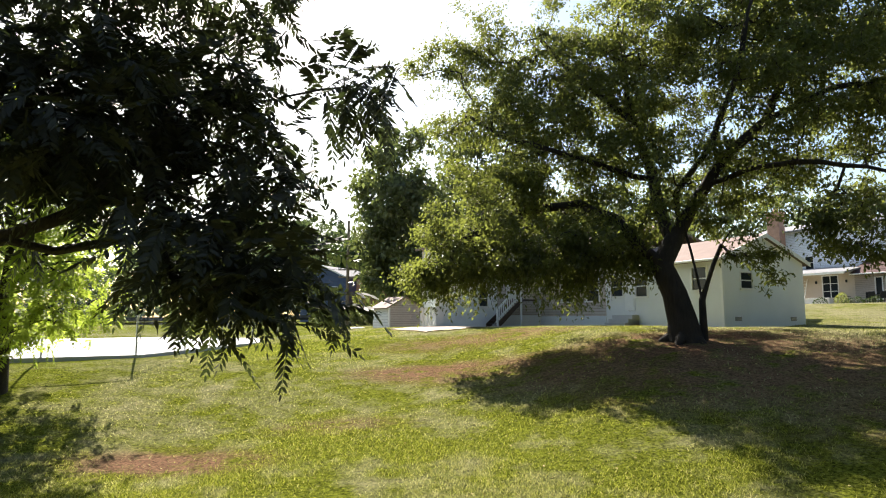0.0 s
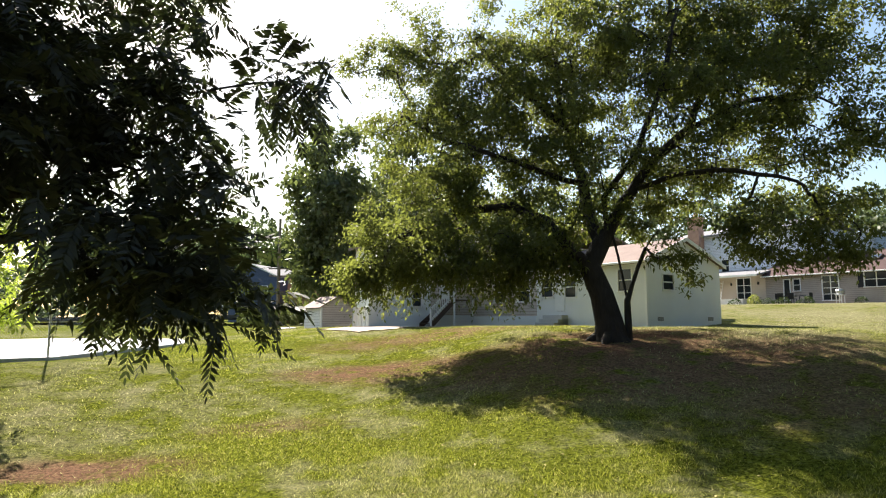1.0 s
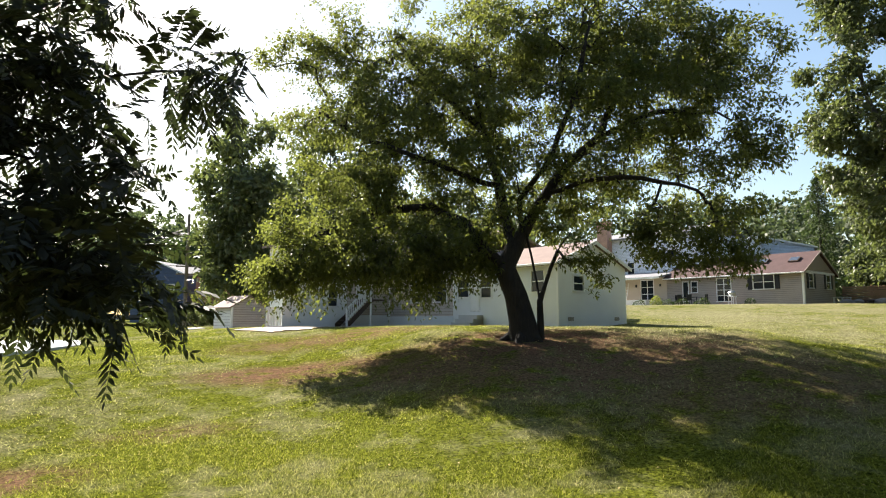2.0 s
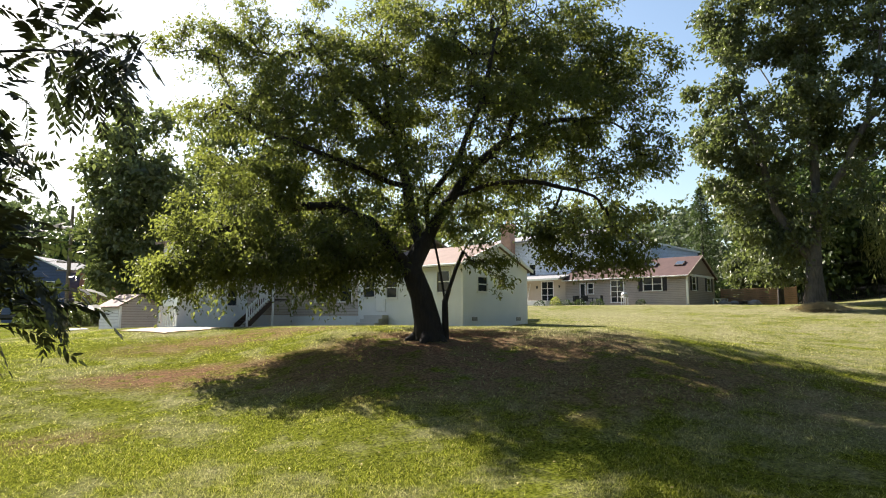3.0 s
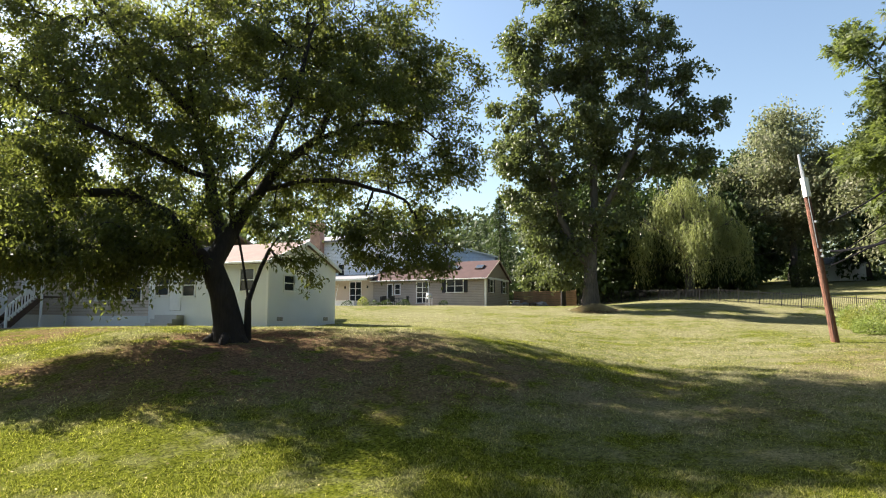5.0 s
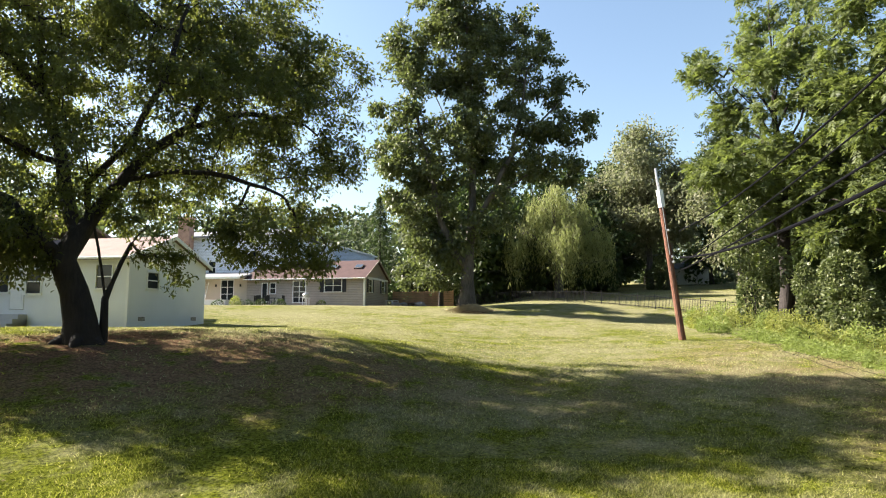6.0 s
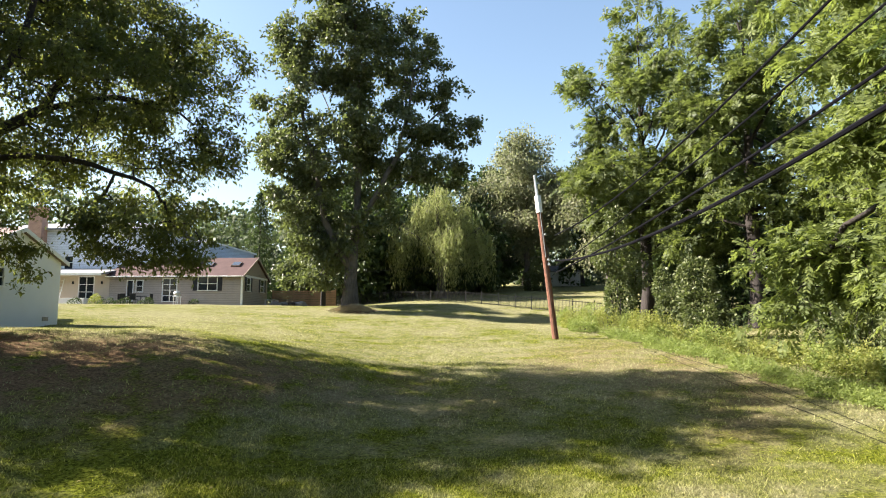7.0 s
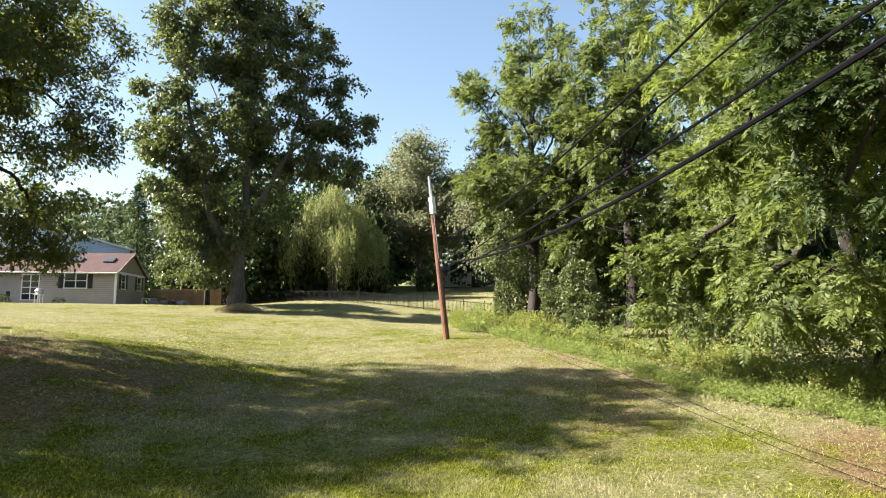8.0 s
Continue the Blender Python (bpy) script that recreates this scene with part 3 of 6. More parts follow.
old = tree("shade_tree", *TREE_AT, "old leaning shade tree with dark bark and light green leaves", [
    [uw(0.15, 0, 0), uw(0.05, 0, 0.8), uw(-0.15, 0, 1.6), uw(-0.5, 0, 2.55)],
    [uw(-0.5, 0, 2.5), uw(-0.15, 0.1, 3.3), uw(0.65, 1.1, 4.8), uw(1.7, 1.2, 6.3), uw(2.9, 1.1, 7.3), uw(4.6, 0.5, 7.9), uw(6.3, 0, 7.7)],
    [uw(-0.5, 0, 2.5), uw(-1.1, -0.4, 3.1), uw(-1.9, -0.3, 4.1), uw(-3.2, 1.1, 4.9), uw(-5, 1.2, 4.8), uw(-7, 0, 3.8)],
    [uw(-0.35, 0, 3), uw(-0.55, 1.3, 4.6), uw(-0.85, 1.6, 6.2), uw(-1.4, 1.7, 8), uw(-1.6, 1.4, 10.5)],
    [uw(0.25, 0.15, 4.1), uw(0, 0.3, 4.9), uw(1.1, -0.4, 6.2), uw(2, -1, 8.6), uw(2.4, -1.2, 10.5)],
    [uw(-0.7, 1.5, 5.4), uw(-1.9, 1.2, 6), uw(-3.6, 0.6, 6.6), uw(-5.8, 0.3, 7.4), uw(-7.2, 0.2, 8.4)],
    [uw(0.9, 1.1, 5.2), uw(2.2, 0.2, 5.5), uw(4, -0.4, 5.4), uw(5.6, -0.7, 4.9)],
    [uw(-1.4, 1.7, 8), uw(-3, 1.6, 9.4), uw(-4.6, 1.4, 11.4)],
    [uw(2.9, 1.1, 7.3), uw(3.6, 1.6, 9), uw(4.4, 1.8, 10.8)],
    [uw(-1.6, 1.4, 10.5), uw(-1.5, 1.6, 12.4)],
], [(*uw(-8, 0, 2.8), 2.1, 2.1, 1.5, 1.7), (*uw(-6.2, 1.2, 4.5), 2.7, 2.5, 2.4, 1.1), (*uw(-6.5, 2, 7.5), 2.5, 2.4, 2.4), (*uw(-5, 2.4, 9.7), 2.8, 2.6, 2.4),
    (*uw(-7.2, 2.1, 10.2), 1.7, 1.7, 1.9, 0.7), (*uw(-8.2, 1.9, 8.2), 1.4, 1.4, 1.6, 0.8), (*uw(-6, 2.3, 12), 2.0, 2.0, 1.4, 0.5),
    (*uw(-3.8, 0.9, 7), 2.6, 2.4, 2.6), (*uw(-4.8, -0.5, 3.1), 2.5, 2.0, 1.3, 1.8), (*uw(-3.7, -0.6, 2.4), 1.5, 1.3, 1.1, 2.6), (*uw(-2.2, -0.6, 2.9), 1.2, 1.0, 1.0, 2.4), (*uw(-5.6, -0.6, 2.6), 1.6, 1.4, 1.0, 1.8),
    (*uw(-2.6, 0.2, 1.9), 1.1, 0.9, 0.9, 2.6), (*uw(-1.6, 0.2, 2.4), 0.9, 0.8, 0.9, 2.4), (*uw(-3.5, 0, 1.8), 1.2, 0.9, 0.8, 2.6), (*uw(-8.6, 2.0, 10.8), 1.5, 1.5, 1.5, 0.6), (*uw(-7.4, 2.2, 12.2), 1.7, 1.6, 1.4, 0.6), (*uw(-1.4, 1.4, 3.5), 1.1, 0.8, 0.7, 1.6), (*uw(0.9, 1.6, 3.8), 1.2, 0.8, 0.7, 1.2), (*uw(2, 1, 4.2), 1.1, 0.8, 0.7, 1.2),
    (*uw(-7, -0.2, 2.2), 2.0, 1.8, 1.1, 1.7), (*uw(-2.2, -1, 3.4), 1.3, 1.3, 0.9, 1.8), (*uw(-1.6, 0.9, 9.6), 2.6, 2.8, 2.4), (*uw(-1, 0.3, 10.3), 3.2, 3.2, 1.8, 0.7),
    (*uw(2, -0.5, 9.6), 2.8, 3.0, 2.6), (*uw(4.6, 0.3, 9), 2.8, 3.0, 2.4), (*uw(6.6, 0.1, 8), 2.2, 2.5, 2.0), (*uw(7.3, 0.3, 9.9), 1.7, 1.8, 1.6, 0.8), (*uw(7.7, 0.4, 6.8), 1.2, 1.3, 1.2, 0.8), (*uw(5.8, -0.4, 5.2), 2.0, 2.0, 1.3, 0.9), (*uw(4.7, -1, 3.5), 1.5, 1.4, 1.0, 1.6), (*uw(5.8, -1.2, 3.4), 1.2, 1.1, 0.9, 1.7), (*uw(6.3, -0.5, 2.9), 1.2, 1.0, 0.7, 2.2), (*uw(5, -0.4, 2.9), 1.0, 0.9, 0.6, 2.0), (*uw(7, -0.4, 4), 1.1, 1.0, 0.8, 1.6),
    (*uw(3.8, 0.9, 10.2), 2.8, 2.8, 1.9), (*uw(-1.6, -0.7, 4.6), 2.0, 1.6, 1.6, 0.8), (*uw(3.4, -0.7, 6.4), 1.8, 1.8, 1.0, 0.5), (*uw(7.2, -0.1, 5.8), 1.2, 1.3, 1.2, 0.5),
    # the three lobes at 13 m and over are unseen, added to thicken the shadow
    (*uw(0.8, 1.4, 10.9), 3.2, 3.2, 1.6, 0.6), (*uw(5.4, 1.7, 10.4), 2.4, 2.8, 2.0), (*uw(-3.4, 2.1, 10.3), 2.6, 2.6, 1.7, 0.8), (*uw(1, 3.5, 9.8), 3.4, 2.8, 2.4, 0.6), (*uw(5, 3.7, 9), 2.8, 2.6, 2.4, 0.6), (*uw(-3, 3.7, 8.6), 2.8, 2.6, 2.6, 0.6), (*uw(-4.7, -0.1, 4.5), 1.9, 1.2, 1.2, 1.2), (*uw(-8.7, -0.2, 1.75), 1.4, 1.2, 0.9, 2.0), (*uw(1.5, 1.4, 13.0), 3.2, 3.0, 1.2, 0.3), (*uw(-2.5, 1.4, 13.6), 2.6, 2.6, 1.4, 0.3), (*uw(4.6, 1.5, 13.2), 2.6, 2.6, 1.3, 0.3),
    (*uw(2.5, 2.5, 6), 2.2, 2.0, 1.4, 0.8), (*uw(5, 2.4, 6.2), 2.2, 2.0, 1.4, 0.9), (*uw(3.2, -1.6, 7.4), 2.0, 1.6, 1.4, 0.7), (*uw(0.4, -1.3, 6.8), 1.8, 1.6, 1.8, 0.5), (*uw(0.3, 3.3, 7.4), 2.2, 1.8, 2.0, 0.7), (*uw(6.8, 1.5, 6.5), 1.6, 1.6, 1.2, 0.8), (*uw(-1.8, 0.7, 6.4), 1.8, 1.8, 1.4, 1.0), (*uw(-0.6, -1.3, 5), 1.4, 1.2, 1.0, 0.7), (*uw(-3.6, 2.7, 7.6), 2.0, 1.8, 1.6, 0.8),
    (*uw(-6.4, 2.8, 4.2), 2.4, 2.0, 1.6, 0.9), (*uw(-4, 4.9, 4.8), 2.4, 2.0, 1.6, 0.9), (*uw(-7.6, 1.6, 3.6), 1.8, 1.8, 1.2, 0.9), (*uw(2.6, 4.9, 5.8), 2.4, 1.8, 1.5, 0.7), (*uw(5.6, 4.1, 5.6), 2.2, 1.8, 1.5, 0.8), (*uw(-1.2, 5.3, 5.6), 2.0, 1.6, 1.5, 0.8)],
    8200, 24, 0.15, 0.36, LEAF_MID, BARK, 7, spread=0.16, flare=1.5, tip_r=0.0035, clump=(1500, 0.62), wide=0.48)
for a, n in ((0.1, 1.15), (1.5, 0.8), (2.9, 0.8), (4.2, 0.75), (5.3, 0.9)):
    c, q = math.cos(a), math.sin(a)
    root = part("root", tube([(c * 0.1 + 0.1, q * 0.1, 0.55), (c * 0.3 + 0.08, q * 0.3, 0.3), (c * 0.5 + 0.05, q * 0.5, 0.17), (c * 0.75 * n, q * 0.75 * n, 0.09), (c * n, q * n, -0.08)], [0.2, 0.2, 0.18, 0.14, 0.08], 10), BARK, old)
    root.data.polygons.foreach_set("use_smooth", np.ones(len(root.data.polygons), bool))
tree("young_tree", TREE_AT[0] + 0.56, TREE_AT[1] - 0.32, "slender young tree leaning out beside the old trunk", [
    [(0, 0, 0), uw(0.0, 0, 0.8), uw(-0.01, 0, 1.4), uw(-0.1, 0, 2.0), uw(-0.26, 0.05, 2.9), uw(-0.45, 0.15, 4.3)], [uw(-0.01, 0, 1.4), uw(0.16, 0, 1.9), uw(0.36, 0, 2.5), uw(0.62, -0.05, 3.1), uw(1.05, -0.1, 3.7)]],
    [(*uw(1.5, -0.3, 1.95), 0.6, 0.5, 0.4, 1.2), (*uw(1.2, -0.2, 2.7), 0.7, 0.6, 0.5), (*uw(0.9, -0.2, 3.6), 0.8, 0.7, 0.5), (*uw(1.9, -0.3, 2.6), 0.6, 0.6, 0.45), (*uw(-0.5, 0.15, 4.5), 0.8, 0.8, 0.6, 3.0), (*uw(0.45, 0.1, 4.6), 0.8, 0.8, 0.6)], 170, 13, 0.15, 0.095, LEAF_MID, BARK, 8, spread=0.13, flare=1.3, clump=(26, 0.36), tip_r=0.0012)


# ---------------------------------------------------------------- houses
def siding(name, col, pitch=0.16):
    """Lapped boards: a saw-tooth relief over the height, the shade line at each lap painted in."""
    m, nt, b = material(name)
    co = nt.nodes.new("ShaderNodeTexCoord").outputs["Object"]
    sp = nt.nodes.new("ShaderNodeSeparateXYZ")
    nt.links.new(co, sp.inputs[0])
    d = nt.nodes.new("ShaderNodeMath")
    d.operation, d.inputs[1].default_value = "DIVIDE", pitch
    nt.links.new(sp.outputs["Z"], d.inputs[0])
    f = nt.nodes.new("ShaderNodeMath")
    f.operation = "FRACT"
    nt.links.new(d.outputs[0], f.inputs[0])
    stain = noise_tex(nt, 1.4)
    c = ramp(nt, stain, [(0.3, tuple(x * 0.9 for x in col)), (0.7, tuple(min(1, x * 1.06) for x in col))])
    lap_shade = ramp(nt, f.outputs[0], [(0.0, (0.38, 0.36, 0.34)), (0.1, (0.55, 0.54, 0.52)), (0.2, (1, 1, 1))])
    nt.links.new(mixc(nt, 1.0, c, lap_shade, "MULTIPLY"), b.inputs["Base Color"])
    b.inputs["Roughness"].default_value = 0.55
    inv = nt.nodes.new("ShaderNodeMath")
    inv.operation, inv.inputs[0].default_value = "SUBTRACT", 1.0
    nt.links.new(f.outputs[0], inv.inputs[1])
    bump(nt, b, inv.outputs[0], 1.0, 0.05)
    return m


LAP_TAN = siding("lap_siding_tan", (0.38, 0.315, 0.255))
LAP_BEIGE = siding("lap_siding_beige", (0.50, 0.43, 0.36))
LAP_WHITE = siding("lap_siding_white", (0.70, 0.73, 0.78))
LAP_SHED_LIT = siding("lap_siding_shed_lit", (0.58, 0.57, 0.55), 0.2)
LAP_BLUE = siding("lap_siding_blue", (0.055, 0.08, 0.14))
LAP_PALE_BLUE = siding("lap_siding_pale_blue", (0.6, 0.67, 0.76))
FACE = pose(0, 0, 0, 0, 0, -90)  # a wall that looks to -x: its own x runs along -y


def window(parent, m, x0, x1, z0, z1, cols=1, rows=2, shutters=False, name="window", trim=WHITE_PAINT):
    """A sash window in a wall whose own x runs along it and whose outside is -y: casing, sashes, bars and panes."""
    t = 0.07
    w = part(name, boxes((x0 - t, x1 + t, -0.045, 0.06, z1, z1 + t), (x0 - t - 0.03, x1 + t + 0.03, -0.09, 0.06, z0 - t, z0),
                         (x0 - t, x0, -0.04, 0.06, z0, z1), (x1, x1 + t, -0.04, 0.06, z0, z1)), trim, parent)
    w.matrix_basis = m
    bm = bmesh.new()
    for i in range(1, cols):
        x = x0 + (x1 - x0) * i / cols
        box(bm, x - 0.035, x + 0.035, -0.01, 0.05, z0, z1)
    for j in range(1, rows):
        z = z0 + (z1 - z0) * j / rows
        box(bm, x0, x1, -0.006, 0.045, z - 0.025, z + 0.025)
    if cols > 1 or rows > 1:
        part("glazing_bar", bm, trim, w)
    for i in range(cols):
        for j in range(rows):
            xa, xb = x0 + (x1 - x0) * i / cols + 0.02, x0 + (x1 - x0) * (i + 1) / cols - 0.02
            za, zb = z0 + (z1 - z0) * j / rows + 0.02, z0 + (z1 - z0) * (j + 1) / rows - 0.02
            part("pane", boxes((xa, xb, 0.018, 0.026, za, zb)), GLASS, w)
    if shutters:
        for xa in (x0 - t - 0.42, x1 + t + 0.02):
            bm = boxes((xa, xa + 0.4, -0.04, -0.002, z0 - 0.05, z1 + 0.05))
            for q in range(10):
                z = z0 + (z1 - z0) * (q + 0.5) / 10
                box(bm, xa + 0.05, xa + 0.35, -0.055, -0.03, z - 0.025, z + 0.025)
            s = part("shutter", bm, SHUTTER, parent, "dark louvred shutter")
            s.matrix_basis = m
    return w


def wall(parent, m, x0, x1, z0, z1, holes, mat, label="", thick=0.2):
    o = part("wall", wall_bm(x0, x1, z0, z1, 0, thick, holes), mat, parent, label)
    o.matrix_basis = m
    return o


def gable_roof(parent, w, y0, y1, eave, ridge, mat, over=0.3, at=0.0, base=0.0, edge=WHITE_PAINT):
    """A roof whose ridge runs along y over a house from x = at to at + w, with white edge boards."""
    x0, x1, xm = at - over, at + w + over, at + w / 2
    drop = (ridge - eave) / (w / 2) * over
    e, r = eave - drop + base, ridge + base
    part("roof", prism([(x0, e), (xm, r), (x1, e), (x1, e + 0.14), (xm, r + 0.15), (x0, e + 0.14)], y0 - over * 0.6, y1 + over * 0.6), mat, parent)
    part("edge_board", prism([(x0 - 0.02, e - 0.03), (xm, r - 0.03), (x1 + 0.02, e - 0.03), (x1 + 0.02, e + 0.15), (xm, r + 0.16), (x0 - 0.02, e + 0.15)], y0 - over * 0.6 - 0.04, y0 - over * 0.6 - 0.003), edge, parent)
    part("gutter", boxes((x0 - 0.12, x0 - 0.022, y0 - over * 0.6, y1 + over * 0.6, e + 0.02, e + 0.13), bevel=0.02), WHITE_PAINT, parent)


HA = pose(12.51, 27.8, 2.60, 0, 0, 28.1)
house = thing("white_house", HA, "white painted house with a pale pinkish shingle roof and beige siding", "house")
I4 = pose(0, 0, 0)
wall(house, I4, 0, 5.95, -0.4, 3.1, [(1.24, 2.04, 1.79, 2.52)], WHITE_STUCCO)
part("gable", prism([(0, 3.1), (5.95, 3.1), (2.975, 4.22)], 0, 0.2), WHITE_STUCCO, house)
window(house, I4, 1.24, 2.04, 1.79, 2.52, 1, 2)
part("louvre", boxes((2.75, 3.2, -0.02, 0.0, 3.45, 3.85), *[(2.78, 3.17, -0.05, -0.02, 3.48 + q * 0.07, 3.51 + q * 0.07) for q in range(5)]), WHITE_PAINT, house, "white louvred gable vent")
for xv in (0.97, 5.0):
    v = part("foundation_vent", boxes((xv - 0.22, xv + 0.22, -0.015, 0.0, 0.3, 0.48)), STONE, house, "small grey foundation vent")
    for q in range(4):
        part("slat", boxes((xv - 0.2, xv + 0.2, -0.03, -0.015, 0.32 + q * 0.04, 0.335 + q * 0.04)), METAL, v)
wall(house, FACE, -7.45, -0.2, -0.4, 3.1, [(-1.62, -0.84, 1.74, 2.78), (-5.2, -4.45, 1.54, 2.62), (-7.0, -6.15, 1.6, 2.62), (-6.05, -5.28, 0.8, 2.75)], WHITE_STUCCO)
window(house, FACE, -1.62, -0.84, 1.74, 2.78)
window(house, FACE, -5.2, -4.45, 1.54, 2.62)
window(house, FACE, -7.0, -6.15, 1.6, 2.62)
d = part("door", boxes((-6.02, -5.31, -0.02, 0.04, 0.82, 2.72), (-5.93, -5.4, -0.035, -0.02, 1.0, 1.55), (-5.93, -5.4, -0.035, -0.02, 1.75, 2.6)), WHITE_PAINT, house, "white panelled side door")
d.matrix_basis = FACE
part("door_handle", tube([(-5.42, -0.04, 1.68), (-5.42, -0.09, 1.68), (-5.5, -0.09, 1.68)], 0.012), METAL, d)
for q in range(3):
    s = part("step", boxes((-6.5 + 0.0, -5.05, -1.05 + q * 0.28, 0, -0.3, 0.2 + q * 0.2), bevel=0.015), CONCRETE, house, "concrete step")
    s.matrix_basis = FACE
part("corner_board", boxes((-0.04, 0.08, -0.04, 0.08, -0.3, 3.05)), WHITE_PAINT, house)
for x0, x1, y0, y1 in ((5.75, 5.95, 0.2, 7.45),):
    part("wall", boxes((x0, x1, y0, y1, -0.4, 3.1)), WHITE_STUCCO, house)
gable_roof(house, 5.95, 0, 7.3, 3.1, 4.25, ROOF_PINK)
# the two-storey part behind, in beige siding on a white footing
wall(house, FACE, -13.5, -7.45, 0.55, 4.6, [(-9.0, -8.0, 1.4, 2.6), (-11.2, -10.2, 1.4, 2.6), (-9.0, -8.0, 3.3, 4.3), (-11.8, -10.8, 3.3, 4.3)], LAP_BEIGE)
for xa, za in ((-9.0, 1.4), (-11.2, 1.4), (-9.0, 3.3), (-11.8, 3.3)):
    window(house, FACE, xa, xa + 1.0, za, za + (1.2 if za < 2 else 1.0))
f = part("footing", boxes((-13.52, -7.46, -0.03, 0.2, -0.4, 0.55)), WHITE_STUCCO, house)
f.matrix_basis = FACE
part("corner_board", boxes((-0.05, 0.1, 13.4, 13.497, -0.3, 4.6)), WHITE_PAINT, house)
part("downpipe", tube([(-0.12, 13.3, 4.4), (-0.12, 13.3, 0.3), (-0.25, 13.2, 0.12)], 0.05, 8), WHITE_PAINT, house)
wall(house, pose(0, 13.5, 0), -3.2, 0, 0.62, 4.6, [(-2.55, -1.75, 1.6, 3.5)], LAP_BEIGE)
wall(house, pose(0, 13.5, 0), -7.4, -3.2, -0.4, 4.6, [(-4.5, -3.9, 1.15, 2.1), (-6.6, -5.7, 3.1, 4.2)], WHITE_STUCCO)
part("footing", boxes((-3.2, 0, 13.47, 13.7, -0.4, 0.62)), WHITE_STUCCO, house)
window(house, pose(0, 13.5, 0), -4.5, -3.9, 1.15, 2.1)
window(house, pose(0, 13.5, 0), -6.6, -5.7, 3.1, 4.2)
d = part("door", boxes((-2.52, -1.78, 0.02, 0.08, 1.6, 3.48)), WHITE_PAINT, house, "white back door above the stairs")
d.matrix_basis = pose(0, 13.5, 0)
part("wall", boxes((-7.4, -7.2, 13.7, 15.2, -0.4, 4.6)), WHITE_STUCCO, house)
part("wall", boxes((8.8, 9, 7.45, 15.2, -0.4, 4.6)), LAP_BEIGE, house)
part("wall", boxes((-7.4, 9, 15.2, 15.4, -0.4, 4.6)), LAP_BEIGE, house)
part("wall", boxes((5.95, 9, 7.25, 7.45, -0.4, 4.6), (0.2, 5.95, 7.46, 7.6, 3.0, 4.6)), LAP_BEIGE, house)
part("roof", prism([(-7.8, 4.5), (0.8, 6.3), (9.4, 4.5), (9.4, 4.65), (0.8, 6.45), (-7.8, 4.65)], 13.2, 15.6), ROOF_PINK, house)
part("roof", prism([(-0.4, 4.5), (4.5, 5.8), (9.4, 4.5), (9.4, 4.65), (4.5, 5.95), (-0.4, 4.65)], 7.1, 13.19), ROOF_PINK, house)
part("gable", prism([(-7.4, 4.6), (0.8, 4.6), (0.8, 6.26)], 13.5, 13.7), LAP_BEIGE, house)

# outside stairs with a white railing
stairs = thing("outside_stairs", HA @ pose(-4.15, 12.2, -0.08), "wooden outside stairs with white railing by the back door", "stairs")
for q in range(8):
    part("tread", boxes((q * 0.22, q * 0.22 + 0.27, 0.05, 1.05, 0.16 + q * 0.2, 0.2 + q * 0.2), bevel=0.008), DARK_WOOD, stairs)
part("stringer", prism([(0, 0), (0.3, 0), (1.95, 1.5), (1.95, 1.75), (0, 0.2)], 0.0, 0.045), DARK_WOOD, stairs)
part("stringer", prism([(0, 0), (0.3, 0), (1.95, 1.5), (1.95, 1.75), (0, 0.2)], 1.055, 1.1), DARK_WOOD, stairs)
part("landing", boxes((1.75, 2.9, 0.0, 1.27, 1.56, 1.64)), DARK_WOOD, stairs)
for xa in (0.02, 1.72):
    part("newel_post", boxes((xa, xa + 0.1, -0.11, -0.01, 0.0 if xa < 1 else 0.0, 1.05 + xa * 0.92), bevel=0.008), WHITE_PAINT, stairs)
for hh in (0.28, 0.92):
    part("hand_rail" if hh > 0.5 else "bottom_rail", prism([(0.1, hh + 0.1), (1.73, hh + 1.57), (1.73, hh + 1.69), (0.1, hh + 0.21)], -0.09, -0.03), WHITE_PAINT, stairs)
for q in range(11):
    x = 0.2 + q * 0.14
    part("baluster", boxes((x, x + 0.05, -0.085, -0.04, x * 0.908 + 0.2, x * 0.908 + 0.98)), WHITE_PAINT, stairs)

# garden shed and the gate beside it
shed = thing("garden_shed", pose(-3.8, 43.84, gz(-3.8, 43.84) - 0.08, 0, 0, 28.1), "small garden shed with beige lap siding and brown roof", "shed")
wall(shed, I4, 0, 2.5, -0.15, 1.5, [], LAP_BEIGE)
part("gable", prism([(0, 1.5), (2.5, 1.5), (1.25, 2.2)], 0, 0.1), LAP_BEIGE, shed)
# side wall in lighter grey: the light on this side is put into the colour
wall(shed, FACE, -3.0, -0.2, -0.15, 1.5, [], LAP_SHED_LIT)
part("wall", boxes((2.3, 2.5, 0.2, 3, -0.15, 1.5), (0.2, 2.3, 2.8, 3, -0.15, 1.5)), LAP_BEIGE, shed)
part("roof", prism([(-0.2, 1.38), (1.25, 2.2), (2.7, 1.38), (2.7, 1.45), (1.25, 2.28), (-0.2, 1.45)], -0.12, 3.12), ROOF_PINK, shed)
for xa in (0.0, 2.42):
    part("corner_board", boxes((xa - 0.015, xa + 0.095, -0.02, 0.0, -0.1, 1.46)), WHITE_PAINT, shed)
part("corner_board", boxes((-0.02, 0.0, 0.0, 0.09, -0.1, 1.46)), WHITE_PAINT, shed)
gate = thing("lattice_gate", HA @ pose(-8.4, 13.5, -0.1), "white lattice panel between shed and house", "gate")
